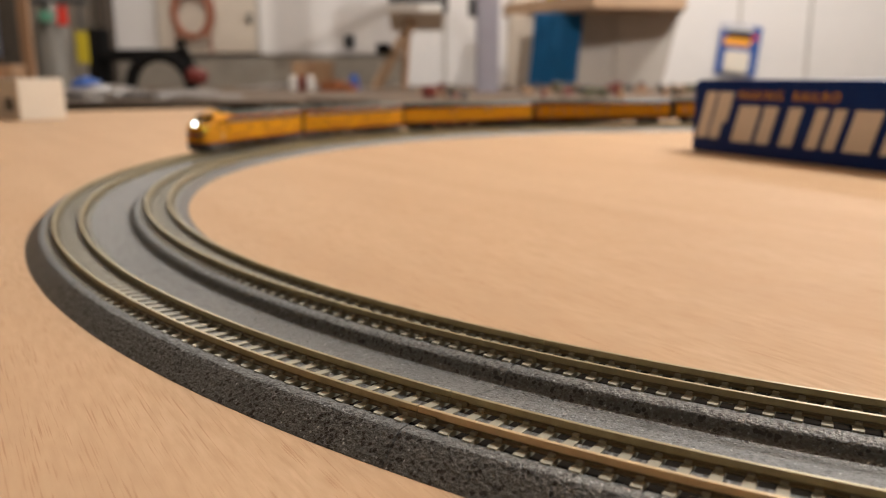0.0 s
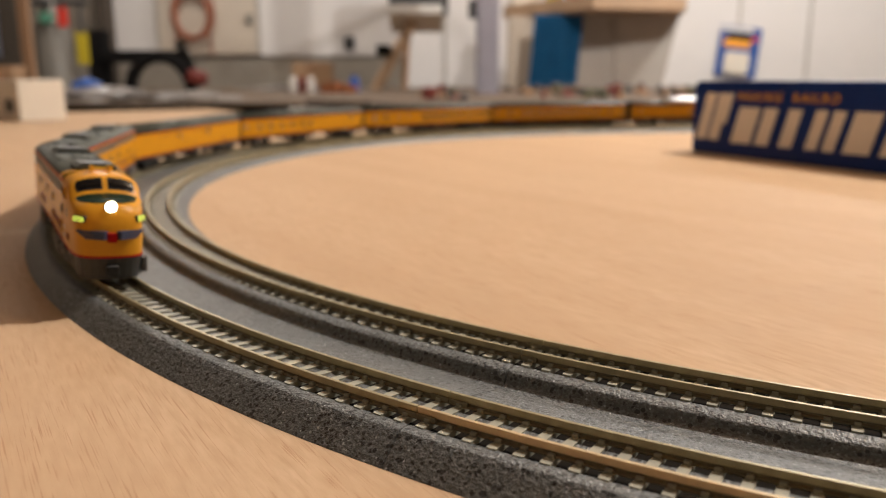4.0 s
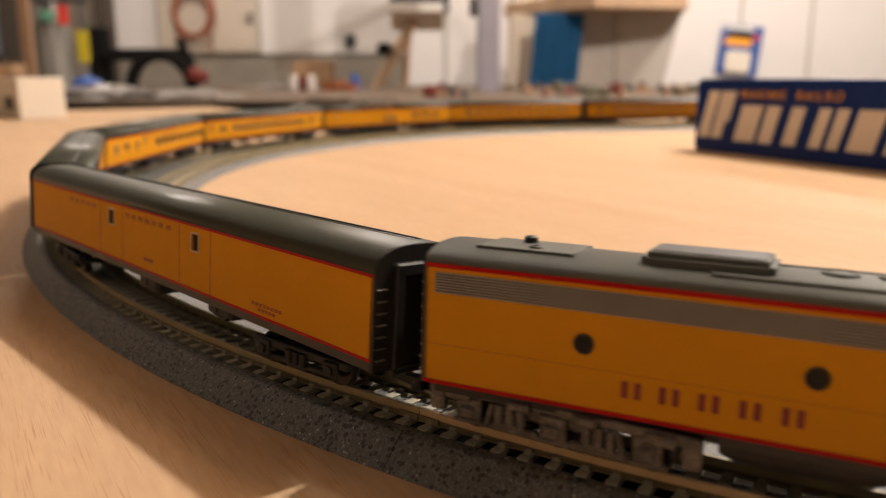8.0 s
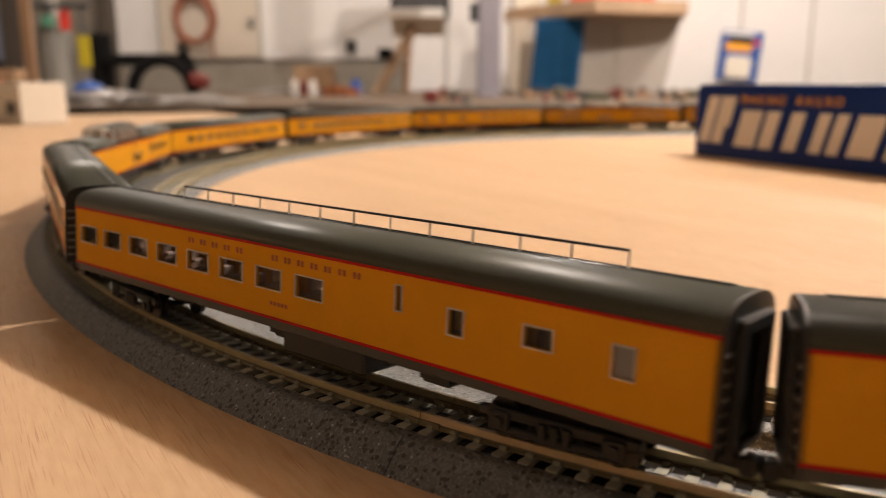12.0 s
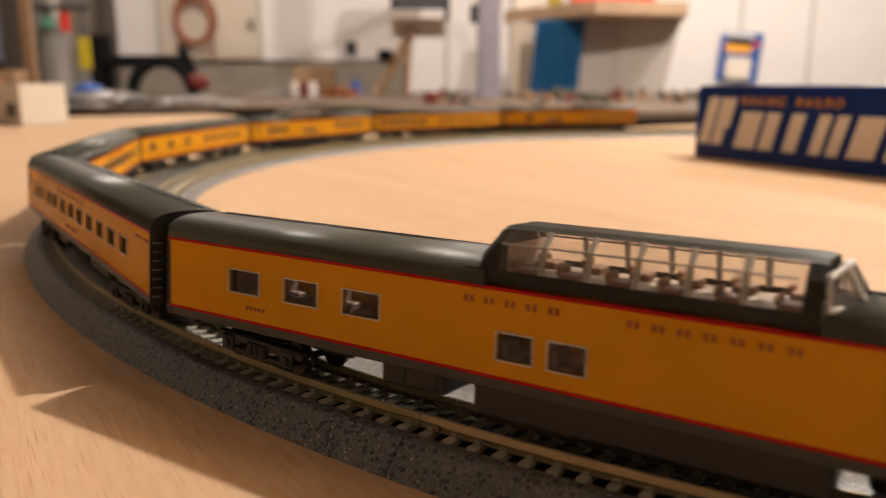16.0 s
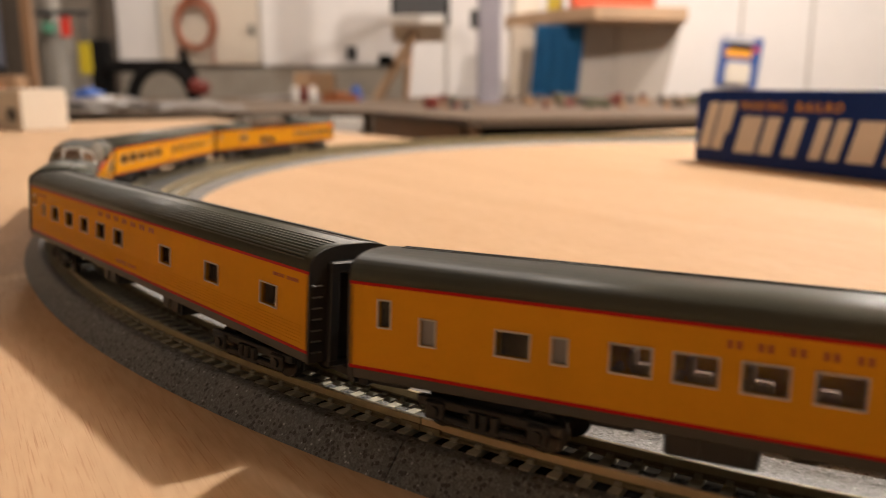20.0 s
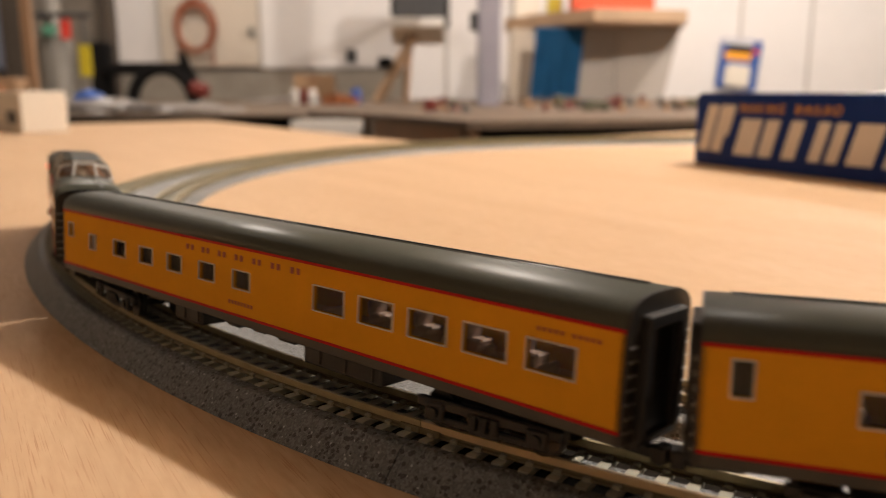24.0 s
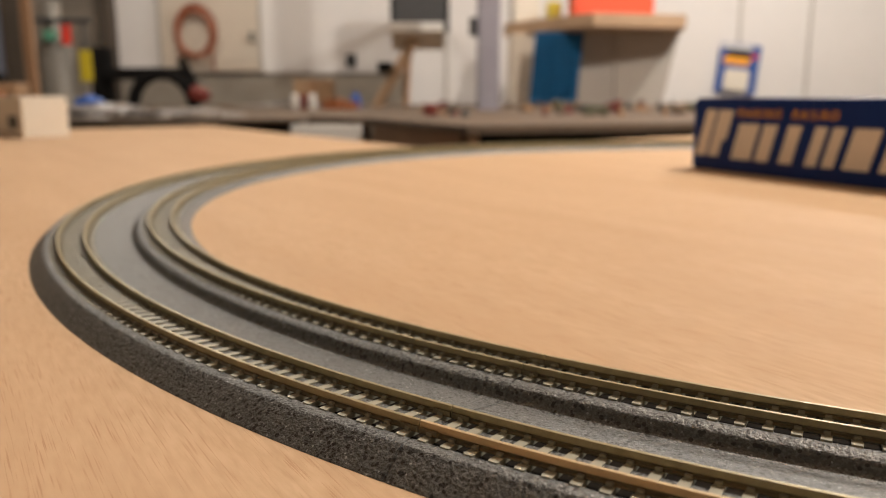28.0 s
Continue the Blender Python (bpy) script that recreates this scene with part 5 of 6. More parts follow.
def cab_unit():
    car = empty("diesel_locomotive")
    tagged(car, "orange-yellow streamlined diesel locomotive with rounded nose and lit headlight", "model train engine", "vehicles of the passenger train")
    h = LB / 2
    xc = 41.5 * MM
    loco_common(car, -h, xc, (-h + 1.5 * MM, 41.2 * MM))
    # cab and nose, lofted from upright sections
    st = [(41.5, 8.8, 7.75, 23.2, 27.0), (47, 8.8, 7.75, 23.2, 27.0), (51.2, 8.75, 7.75, 22.9, 26.7), (52.6, 8.7, 7.75, 22.4, 26.2), (54.2, 8.65, 7.75, 21.4, 24.9), (55.6, 8.6, 7.75, 20.3, 22.9),
          (56.6, 8.5, 7.75, 19.4, 22.0), (59.2, 8.3, 7.75, 18.4, 21.6), (61.4, 8.0, 7.75, 17.3, 21.2), (63.2, 7.4, 7.75, 16.0, 20.6), (64.6, 6.5, 7.75, 14.2, 19.4), (65.6, 5.2, 7.75, 12.4, 17.6), (66.2, 3.4, 7.75, 10.8, 14.8), (66.5, 1.4, 7.75, 9.4, 12.0)]

    def skin_z(x, y):
        """Height of the cab's skin over a point."""
        for p, q in zip(st, st[1:]):
            if x <= q[0]:
                f = (x - p[0]) / (q[0] - p[0])
                w, zk, zt = [p[k] + (q[k] - p[k]) * f for k in (1, 3, 4)]
                return zk + (zt - zk) * (1 - min(1.0, abs(y) / w) ** 2.3) ** (1 / 2.3)

    bm = bmesh.new()
    rings = [[bm.verts.new((x * MM, y * MM, z * MM)) for x, y, z in nose_ring(*q)] for q in st]
    m = len(rings[0])
    for i, (p, q) in enumerate(zip(rings, rings[1:])):
        for j in range(m - 1):
            bm.faces.new((p[j], p[j + 1], q[j + 1], q[j]))
    bm.faces.new(rings[-1])
    part("nose", bm, YELLOW_NOSE, car, "rounded orange locomotive nose", smooth=True)
    bm = bmesh.new()
    grid = []
    for i in range(11):
        x = 56.3 + 7.2 * i / 10
        half = 6.9 * (1 - (i / 10) ** 2.2) ** 0.6 + 0.25
        grid.append([bm.verts.new(((x + 0.05) * MM, half * (k / 8 - 1) * MM, (skin_z(x, half * (k / 8 - 1)) + 0.07) * MM)) for k in range(17)])
    for p, q in zip(grid, grid[1:]):
        for k in range(16):
            bm.faces.new((p[k], p[k + 1], q[k + 1], q[k]))
    part("antiglare_panel", bm, GREEN, car, "dark green anti-glare panel", smooth=True)
    for s in (-1, 1):
        for name, grow, lift, material in (("windshield_frame", 0.22, 0.06, BLACK), ("windshield", 0.0, 0.12, PANE)):
            bm = bmesh.new()
            grid = []
            for i in range(4):
                x = 53.1 - grow + (2.1 + 2 * grow) * i / 3
                grid.append([])
                for k in range(8):
                    y = 0.85 - grow + (6.0 + 2 * grow - 0.35 * (i in (0, 3))) * k / 7
                    grid[-1].append(bm.verts.new(((x + lift) * MM, s * y * MM, (skin_z(x, y) + lift) * MM)))
            for p, q in zip(grid, grid[1:]):
                for k in range(7):
                    bm.faces.new((p[k], p[k + 1], q[k + 1], q[k]))
            part(name, bm, material, car)
    # red band and grey pilot round the nose
    for name, z0, z1, grow, material in (("red_line", 7.2, 7.75, 0.08, RED), ("pilot", 1.6, 7.2, -0.2, PILOT)):
        bm = bmesh.new()
        cols = []
        for x, w, *_ in st:
            if name == "pilot" and x < 57.5:
                continue
            cols.append((x, w + grow))
        cols.append((st[-1][0] + grow, 0.0))
        top = [bm.verts.new((x * MM, y * MM, z1 * MM)) for x, y in cols] + [bm.verts.new((x * MM, -y * MM, z1 * MM)) for x, y in cols[-2::-1]]
        bot = [bm.verts.new(((v.co.x - (0.0 if name != "pilot" else 0.8 * MM)), v.co.y * (1 if name != "pilot" else 0.93), z0 * MM)) for v in top]
        for k in range(len(top) - 1):
            bm.faces.new((top[k], top[k + 1], bot[k + 1], bot[k]))
        bm.faces.new(top)
        bm.faces.new(bot[::-1])
        part(name, bm, material, car, "grey pilot" if name == "pilot" else "")
    # lamp, number boards, wing emblem, side windows, steps
    bm = bmesh.new()
    lathe(bm, [(1.6 * MM, -0.6 * MM), (1.6 * MM, 0.9 * MM), (1.35 * MM, 1.0 * MM)], 16, Matrix.Translation((64.0 * MM, 0, 19.8 * MM)) @ Matrix.Rotation(radians(82), 4, "Y"))
    hl = part("headlight_rim", bm, YELLOW, car)
    bm = bmesh.new()
    lathe(bm, [(1.35 * MM, 0.95 * MM), (1.0 * MM, 1.4 * MM), (0.25 * MM, 1.6 * MM)], 16, Matrix.Translation((64.0 * MM, 0, 19.8 * MM)) @ Matrix.Rotation(radians(82), 4, "Y"))
    part("headlight", bm, HEADLIGHT, hl, "glowing headlight lens")
    for s in (-1, 1):
        mt = Matrix.Translation((63.1 * MM, s * 6.95 * MM, 16.8 * MM)) @ Matrix.Rotation(radians(-38 * s), 4, "Z")
        bm = slab(-1.9 * MM, 1.9 * MM, *sorted((-s * 0.4 * MM, s * 0.55 * MM)), -0.8 * MM, 0.8 * MM, 0.15 * MM, mt)
        nb = part("number_board", bm, BLACK, car)
        bm = slab(-1.6 * MM, 1.6 * MM, *sorted((s * 0.5 * MM, s * 0.68 * MM)), -0.6 * MM, 0.6 * MM, 0, mt)
        part("number_glass", bm, NUMBER_LIT, nb, "lit yellow-green number glass")
        for k in range(3):
            part("number_bar", slab((-1.1 + 0.85 * k) * MM, (-0.6 + 0.85 * k) * MM, *sorted((s * 0.66 * MM, s * 0.72 * MM)), -0.35 * MM, 0.35 * MM, 0, mt), BLACK, nb)
        bm = bmesh.new()
        for i in range(4):
            mt = Matrix.Translation((65.0 * MM, s * 5.2 * MM, (13.9 - 0.55 * i) * MM)) @ Matrix.Rotation(radians(-56 * s), 4, "Z")
            block(bm, (-3.0 + 0.7 * i) * MM, 4.3 * MM, *sorted((-s * 0.9 * MM, s * 0.62 * MM)), -0.22 * MM, 0.22 * MM, 0, mt)
        part("wing_emblem", bm, BLUE_WING, car, "blue wing emblem on the nose")
        for x, z, w, hh in ((44.6, 21.2, 2.2, 2.7), (49.9, 21.4, 2.3, 2.9)):
            window(car, s, x * MM, z * MM, w * MM, hh * MM, PANE, y=LHALF, frame=0.2 * MM, rim=YELLOW)
        part("door_window", slab(49.8 * MM, 51.2 * MM, *sorted((s * (LHALF - 0.2 * MM), s * (LHALF + 0.1 * MM))), 15.6 * MM, 17.7 * MM), PANE, car)
        for z in (12.1, 9.8):
            part("step", slab(43.5 * MM, 46.0 * MM, *sorted((s * (LHALF - 0.1 * MM), s * (LHALF + 0.12 * MM))), (z - 0.5) * MM, (z + 0.5) * MM), SILVER, car)
        letters(car, s, -s * 50 * MM, -s * 55.6 * MM, 9.8 * MM, 11.5 * MM, 3, DARK_RED, y=LHALF, bar=0.75, name="number", split=True)
    bm = slab(65.3 * MM, 67.0 * MM, -1.2 * MM, 1.2 * MM, 11.2 * MM, 13.6 * MM, 0.2 * MM)
    part("nose_shield", bm, RED, car, "small red shield on the nose")
    bm = bmesh.new()
    for y in (-2.2, 2.2):
        rod(bm, (43.5 * MM, y * MM, 28.0 * MM), (48.5 * MM, y * MM, 28.1 * MM), 0.35 * MM, 8, 0.7 * MM)
        rod(bm, (45 * MM, y * MM, 26.6 * MM), (45 * MM, y * MM, 28.0 * MM), 0.3 * MM, 6)
    rod(bm, (45 * MM, -2.6 * MM, 27.7 * MM), (45 * MM, 2.6 * MM, 27.7 * MM), 0.35 * MM, 6)
    part("air_horns", bm, HORN, car, "yellow air horns")
    portholes(car, (-35.7, -8.7, 12.3, 39.0))
    company_name(car, -36.0, -12.5, 8.1, 37.5)
    roof_gear(car, ((-32, -15), (26, 41)), ((-9, 2.2), (-3, 2.0), (4, 3.2), (14, 2.3), (20.5, 2.3)), ((-50, 2.5, 0.9), (-47.5, -2.5, 0.3), (9, 3.5, 0.4)))
    bm = bmesh.new()
    arc = roof_outline(LHALF + 0.06 * MM, L_EAVE, L_TOP + 0.06 * MM, 8, 2.2)
    edge = [(32.0 + 6.5 * abs(math.sin(math.pi * i / 16)) ** 0.7) * MM for i in range(len(arc))]
    a = [bm.verts.new((x, y, z)) for x, (y, z) in zip(edge, arc)]
    b = [bm.verts.new((41.6 * MM, y, z)) for y, z in arc]
    for k in range(len(arc) - 1):
        bm.faces.new((a[k], a[k + 1], b[k + 1], b[k]))
    part("cab_roof_patch", bm, YELLOW_NOSE, car, "orange-yellow paint sweeping over the cab roof", smooth=True)
    loco_end(car, -h, False)
    bm = bmesh.new()
    block(bm, 60 * MM, 66.4 * MM, -0.9 * MM, 0.9 * MM, 3.4 * MM, 4.9 * MM, 0.15 * MM)
    block(bm, 65.4 * MM, 67.6 * MM, -1.5 * MM, 1.5 * MM, 3.0 * MM, 5.4 * MM, 0.25 * MM)
    part("coupler", bm, BLACK, car, "black knuckle coupler")
    ang = math.asin(BOG_L / 2 / R_OUT)
    loco_truck(car, BOG_L / 2, ang)
    loco_truck(car, -BOG_L / 2, -ang)
    return car


LOCOS = [cab_unit(), booster()]


# ---------------------------------------------------------------- things on the table
def product_box():
    box = empty("cardboard_box", Matrix.Translation((-0.126, -0.114, 0)) @ Matrix.Rotation(math.atan2(133, 105), 4, "Z"))
    tagged(box, "dark blue glossy cardboard box with pale lettering, on the table", "box")
    W, D, H = 0.29, 0.075, 0.0535
    part("carton", slab(0, W, 0, D, 0, H, 0.0016, segments=2), BOX_BLUE, box)
    part("lid_edge", slab(0.002, W - 0.002, 0.002, D - 0.002, H - 0.0002, H + 0.0008, 0.0004), BOX_BLUE, box)
    lean = 0.30

    def bar(u0, u1, v0, v1):
        bm = bmesh.new()
        for a, b in ((u0, u1),):
            pts = [(a - lean * 0.0, v0), (b, v0), (b + lean * (v1 - v0), v1), (a + lean * (v1 - v0), v1)]
            plate(bm, pts, 0.0003, Matrix(((1, 0, 0, 0), (0, 0, -1, -0.0001), (0, 1, 0, 0), (0, 0, 0, 1))))
        part("print_block", bm, BOX_PRINT, box, "pale slanted block of the printed emblem")

    for u0, u1, v0, v1 in ((0.0050, 0.0155, 0.0110, 0.0455), (0.0180, 0.0285, 0.0110, 0.0455), (0.0310, 0.0360, 0.0235, 0.0455), (0.0415, 0.0605, 0.0100, 0.0360), (0.0645, 0.0765, 0.0100, 0.0360),
                           (0.0860, 0.0970, 0.0100, 0.0360), (0.1080, 0.1170, 0.0100, 0.0360), (0.1215, 0.1305, 0.0100, 0.0360), (0.1370, 0.1560, 0.0100, 0.0360),
                           (0.1630, 0.1820, 0.0100, 0.0360), (0.1890, 0.2080, 0.0100, 0.0360)):
        bar(u0, u1, v0, v1)
    txt = bpy.data.curves.new("slogan", "FONT")
    txt.body, txt.size, txt.extrude, txt.shear = "MAKING  RAILRO", 0.0086, 0.0002, 0.2
    txt.space_character = 1.32
    txt.materials.append(BOX_ORANGE)
    t = new("slogan", txt)
    t.parent = box
    t.matrix_basis = Matrix.Translation((0.046, -0.0003, 0.0405)) @ Matrix.Rotation(radians(90), 4, "X")


def simple(name, bm, material, label, category, m=None, group=""):
    if m is not None:
        bm.transform(m)
    return tagged(link_mesh(name, bm, material), label, category, group)


def white_box():
    b = empty("small_carton", room_m(-0.575, 1.09, 0, 45))
    tagged(b, "small white cardboard carton at the table's edge", "box")
    part("carton_body", slab(-0.0, 0.061, 0.0, 0.12, 0, 0.0555, 0.001), WHITE_CARD, b)
    part("carton_flap", slab(0.002, 0.059, 0.002, 0.118, 0.0553, 0.0567, 0.0005), WHITE_CARD, b)
    part("carton_label", slab(-0.0004, 0.0, 0.02, 0.06, 0.012, 0.03), DARK_GREY, b)


# ---------------------------------------------------------------- second bench and its clutter
def bench():
    b = empty("workbench")
    tagged(b, "rough wooden benchwork with a weathered grey top", "workbench")

    def piece(name, r0, r1, f0, f1, z0, z1, material, turn=0.0, label=""):
        bm = slab(r0, r1, f0, f1, z0, z1, 0.002)
        bm.transform(room_m(0, 0))
        part(name, bm, material, b, label)

    bm = bmesh.new()
    plate(bm, [(0.04, 1.27), (1.6, 1.62), (1.6, 4.1), (-0.305, 4.1), (-0.305, 1.80), (-0.157, 1.70)], 0.013, room_m(0, 0, -0.005))
    part("bench_top", bm, GREY_WOOD, b)
    # black sheet set back under the top paints the unlit gap there
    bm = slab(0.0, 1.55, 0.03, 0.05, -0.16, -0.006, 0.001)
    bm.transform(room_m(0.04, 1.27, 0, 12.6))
    part("front_rail", bm, MATT_BLACK, b, "black sheet for the dark gap under the bench top")
    bm = slab(0.0, 0.47, -0.016, -0.002, -0.14, -0.006, 0.001)
    bm.transform(room_m(0.045, 1.275, 0, 114.6))
    part("side_panel", bm, PINE, b, "brown stained side panel")
    for r, f in ((0.09, 1.40), (1.5, 1.72), (1.5, 3.9), (-0.2, 3.9)):
        piece("leg", r - 0.045, r + 0.045, f - 0.045, f + 0.045, -0.9, -0.006, PINE)
    simple("leaning_board", slab(-0.325, -0.172, 1.70, 1.725, -0.9, -0.006, 0.002), WHITE_PAINT, "white painted board standing against the workbench", "board", room_m(0, 0))
    b2 = empty("side_bench")
    tagged(b2, "cluttered grey wooden side bench behind the table", "workbench")
    bm = slab(-1.6, -0.31, 1.79, 4.1, -0.003, 0.005, 0.001)
    bm.transform(room_m(0, 0))
    part("bench_top", bm, GREY_WOOD, b2)
    # same black sheet for the shaded gap below the side bench top
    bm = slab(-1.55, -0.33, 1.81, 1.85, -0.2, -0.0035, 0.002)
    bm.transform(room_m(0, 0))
    part("apron", bm, MATT_BLACK, b2, "black sheet for the dark gap under the side bench")
    for r, f in ((-1.5, 1.92), (-0.4, 1.92), (-1.5, 4.0), (-0.4, 4.0)):
        bm = slab(r - 0.04, r + 0.04, f - 0.04, f + 0.04, -0.9, -0.004, 0.003)
        bm.transform(room_m(0, 0))
        part("leg", bm, PINE, b2)


def crumpled(name, r0, r1, f, z0, z1, material, label, category, seed=1, n=28):
    """A heap of soft folded stuff."""
    rng = random.Random(seed)
    bm = bmesh.new()
    bmesh.ops.create_icosphere(bm, subdivisions=3, radius=1.0)
    for v in bm.verts:
        k = 1 + 0.35 * noise.noise(v.co * 2.1 + Vector((seed, 0, 0))) + 0.15 * noise.noise(v.co * 6.0 + Vector((0, seed, 0)))
        v.co *= k
        v.co.z = max(v.co.z, -0.0)
    bm.transform(room_m((r0 + r1) / 2, f, z0) @ Matrix.Diagonal(((r1 - r0) / 2, min(0.16, (r1 - r0) / 2), (z1 - z0) * 0.85, 1)))
    return simple(name, bm, material, label, category)


def background():
    # steel column
    c = empty("steel_column", room_m(0.144, 2.55))
    tagged(c, "lilac-grey painted steel support column", "column")
    part("shaft", slab(-0.035, 0.035, -0.035, 0.035, -0.884, 1.69, 0.006, segments=2), STEEL_POST, c)
    part("base_plate", slab(-0.09, 0.09, -0.09, 0.09, -0.9, -0.884, 0.002), STEEL_POST, c)
    part("bracket", slab(-0.06, -0.035, -0.04, 0.0, 0.235, 0.29, 0.004), DARK_GREY, c)
    # wooden stud
    simple("wooden_stud", slab(-1.398, -1.362, 2.70, 2.72, -0.9, 1.69, 0.003), PINE, "rough pine stud standing on the floor", "wood post", room_m(0, 0))
    # dark slabs added to paint the shade in and near the wall's corner
    for r0, r1, f in ((-1.752, -1.695, 4.18), (-2.155, -2.06, 3.98)):
        simple("dark_post", slab(r0, r1, f, f + 0.07, -0.9, 1.69, 0.004), WALL_SHADE, "dark slab standing in for shade by the wall", "wood post", room_m(0, 0), "dark posts by the wall")
    # pressure tank
    t = empty("pressure_tank", room_m(-1.525, 3.2, -0.9))
    tagged(t, "tall grey metal pressure tank with tags", "tank")
    bm = bmesh.new()
    lathe(bm, [(0.05, 0.0), (0.065, 0.03), (0.068, 0.1), (0.068, 1.12), (0.055, 1.17), (0.03, 1.20), (0.03, 1.32)], 32)
    part("shell", bm, GREY_METAL, t, smooth=True)
    for name, x0, x1, z0, z1, m, lab in (("red_tag", 0.064, 0.102, 1.15, 1.225, SIGN_RED, "red plastic tag"), ("green_label", -0.005, 0.028, 1.165, 1.205, SIGN_GREEN, "green label"), ("yellow_label", 0.125, 0.172, 1.01, 1.13, SIGN_YELLOW, "yellow label")):
        part(name, slab(x0, x1, -0.085, -0.078 if name != "green_label" else -0.03, z0, z1, 0.002), m, t, lab)
    bm = bmesh.new()
    rod(bm, (-0.03, -0.08, 1.24), (0.18, -0.08, 1.24), 0.010, 10)
    rod(bm, (0.0, 0.0, 1.24), (0.0, -0.085, 1.24), 0.014, 10)
    rod(bm, (0.15, -0.08, 1.24), (0.15, -0.08, 1.12), 0.006, 8)
    rod(bm, (0.08, -0.08, 1.24), (0.08, -0.08, 1.20), 0.006, 8)
    part("valve", bm, DARK_GREY, t)
    # pale door leaf on the left
    d = empty("blue_grey_door", room_m(-2.34, 4.0, -0.9))
    tagged(d, "pale blue-grey door leaf leaning open", "door")
    part("leaf", slab(0, 0.19, 0, 0.04, 0, 2.02, 0.003), DENIM, d)
    part("door_handle", slab(0.15, 0.18, -0.05, 0.0, 1.02, 1.05, 0.004), GREY_METAL, d)
    # cream panel door behind the hose
    p = empty("cream_panel", room_m(-1.216, 4.255, 0.18))
    tagged(p, "cream painted access panel on the wall", "panel")
    part("panel_board", slab(-0.259, 0.259, 0, 0.022, 0, 1.1, 0.003), WALL_CREAM, p)
    for x in (-0.262, 0.262):
        part("panel_edge", slab(x - 0.008, x + 0.008, -0.006, 0.022, 0, 1.1, 0.002), SEAM, p)
    part("latch", slab(0.21, 0.235, -0.03, 0.0, 0.15, 0.20, 0.003), GREY_METAL, p)
    # hose coil
    h = empty("hose_coil", room_m(-1.276, 4.19, 0.378))
    tagged(h, "coil of orange-brown hose hanging on the wall", "hose")
    rng = random.Random(4)
    for i in range(6):
        bm = bmesh.new()
        m = Matrix.Translation((rng.uniform(-0.008, 0.008), 0.0 + 0.008 * (i % 3), rng.uniform(-0.008, 0.008))) @ Matrix.Rotation(radians(90), 4, "X") @ Matrix.Diagonal((0.87, 1.08, 1, 1))
        ring(bm, 0.100 + 0.007 * (i % 4), 0.008, m, 40, 8)
        part("hose_turn", bm, COPPER, h, smooth=True)
    bm = bmesh.new()
    rod(bm, (0, 0.01, 0.11), (0, 0.06, 0.125), 0.006, 8)
    part("hook", bm, GREY_METAL, h)
    for x in (-0.09, 0.08):
        bm = bmesh.new()
        rod(bm, (x, 0.01, -0.08), (x + 0.01, 0.01, -0.2), 0.006, 8)
        part("hose_end", bm, COPPER, h)
    # wall switch
    s = empty("wall_switch", room_m(-0.482, 4.262, 0.235))
    tagged(s, "small black wall socket box", "socket")
    part("switch_plate", slab(-0.026, 0.026, 0, 0.016, -0.034, 0.034, 0.003), DARK_GREY, s)
    part("rocker", slab(-0.010, 0.010, -0.004, 0.0, -0.018, 0.018, 0.002), BLACK, s)
    # black shop vacuum hose arch with red handle
    a = empty("black_wheel_arch", room_m(-1.15, 3.3, 0.005))
    tagged(a, "black plastic arched cart frame with a red handle", "cart")
    bm = bmesh.new()
    tube(bm, [Vector((0.125 * math.cos(math.pi * i / 18), 0, 0.140 * math.sin(math.pi * i / 18))) for i in range(19)], 0.025, 10)
    part("arch", bm, MATT_BLACK, a, smooth=True)
    part("crossbar", slab(-0.25, 0.1, 0.02, 0.07, 0.115, 0.165, 0.008), MATT_BLACK, a)
    part("upright", slab(-0.315, -0.235, 0.05, 0.12, -0.01, 0.25, 0.01), MATT_BLACK, a)
    part("handle", slab(0.085, 0.165, -0.04, 0.02, 0.075, 0.135, 0.015, Matrix.Rotation(radians(20), 4, "Y")), DULL_RED, a, "dull red handle")
    part("strut", slab(0.14, 0.17, 0.0, 0.03, 0.0, 0.15, 0.004, Matrix.Rotation(radians(-25), 4, "Y")), MATT_BLACK, a)
    # brown boxes beside the stud
    for r, f, w, h2, m, lab in ((-1.27, 2.2, 0.11, 0.085, KRAFT, "brown cardboard box stacked beside the stud"), (-1.17, 2.0, 0.05, 0.06, TERRACOTTA, "reddish brown box beside the stud")):
        kb = empty("brown_carton", room_m(r, f, 0.005, 12))
        tagged(kb, lab, "box")
        part("carton_body", slab(-w, w, -0.06, 0.06, 0, h2, 0.003), m, kb)
        part("carton_lid", slab(-w - 0.003, w + 0.003, -0.063, 0.063, h2 - 0.03, h2 + 0.002, 0.002), m, kb)
    crumpled("dark_cloth", -1.32, -1.20, 2.2, 0.092, 0.13, MATT_BLACK, "dark folded cloth on the brown box", "cloth", 21)
    # bags and loose stuff on the side bench
    crumpled("blue_bag", -0.93, -0.84, 2.0, 0.005, 0.066, BRIGHT_BLUE, "crumpled blue plastic bag on the side bench", "bag", 3)
    crumpled("clear_bag", -0.98, -0.72, 1.98, 0.005, 0.045, BAG, "crumpled clear plastic bag on the side bench", "bag", 5)
    crumpled("clear_bag", -0.78, -0.52, 2.05, 0.005, 0.03, BAG, "heap of clear plastic bags on the side bench", "bag", 8)
    crumpled("grey_dust_sheet", -0.9, -0.35, 3.7, 0.005, 0.03, BAG, "folded grey dust sheet on the side bench", "cloth", 12)
    kb = empty("brown_carton", room_m(-0.62, 3.9, 0.005))
    tagged(kb, "plain brown cardboard carton on the side bench", "box")
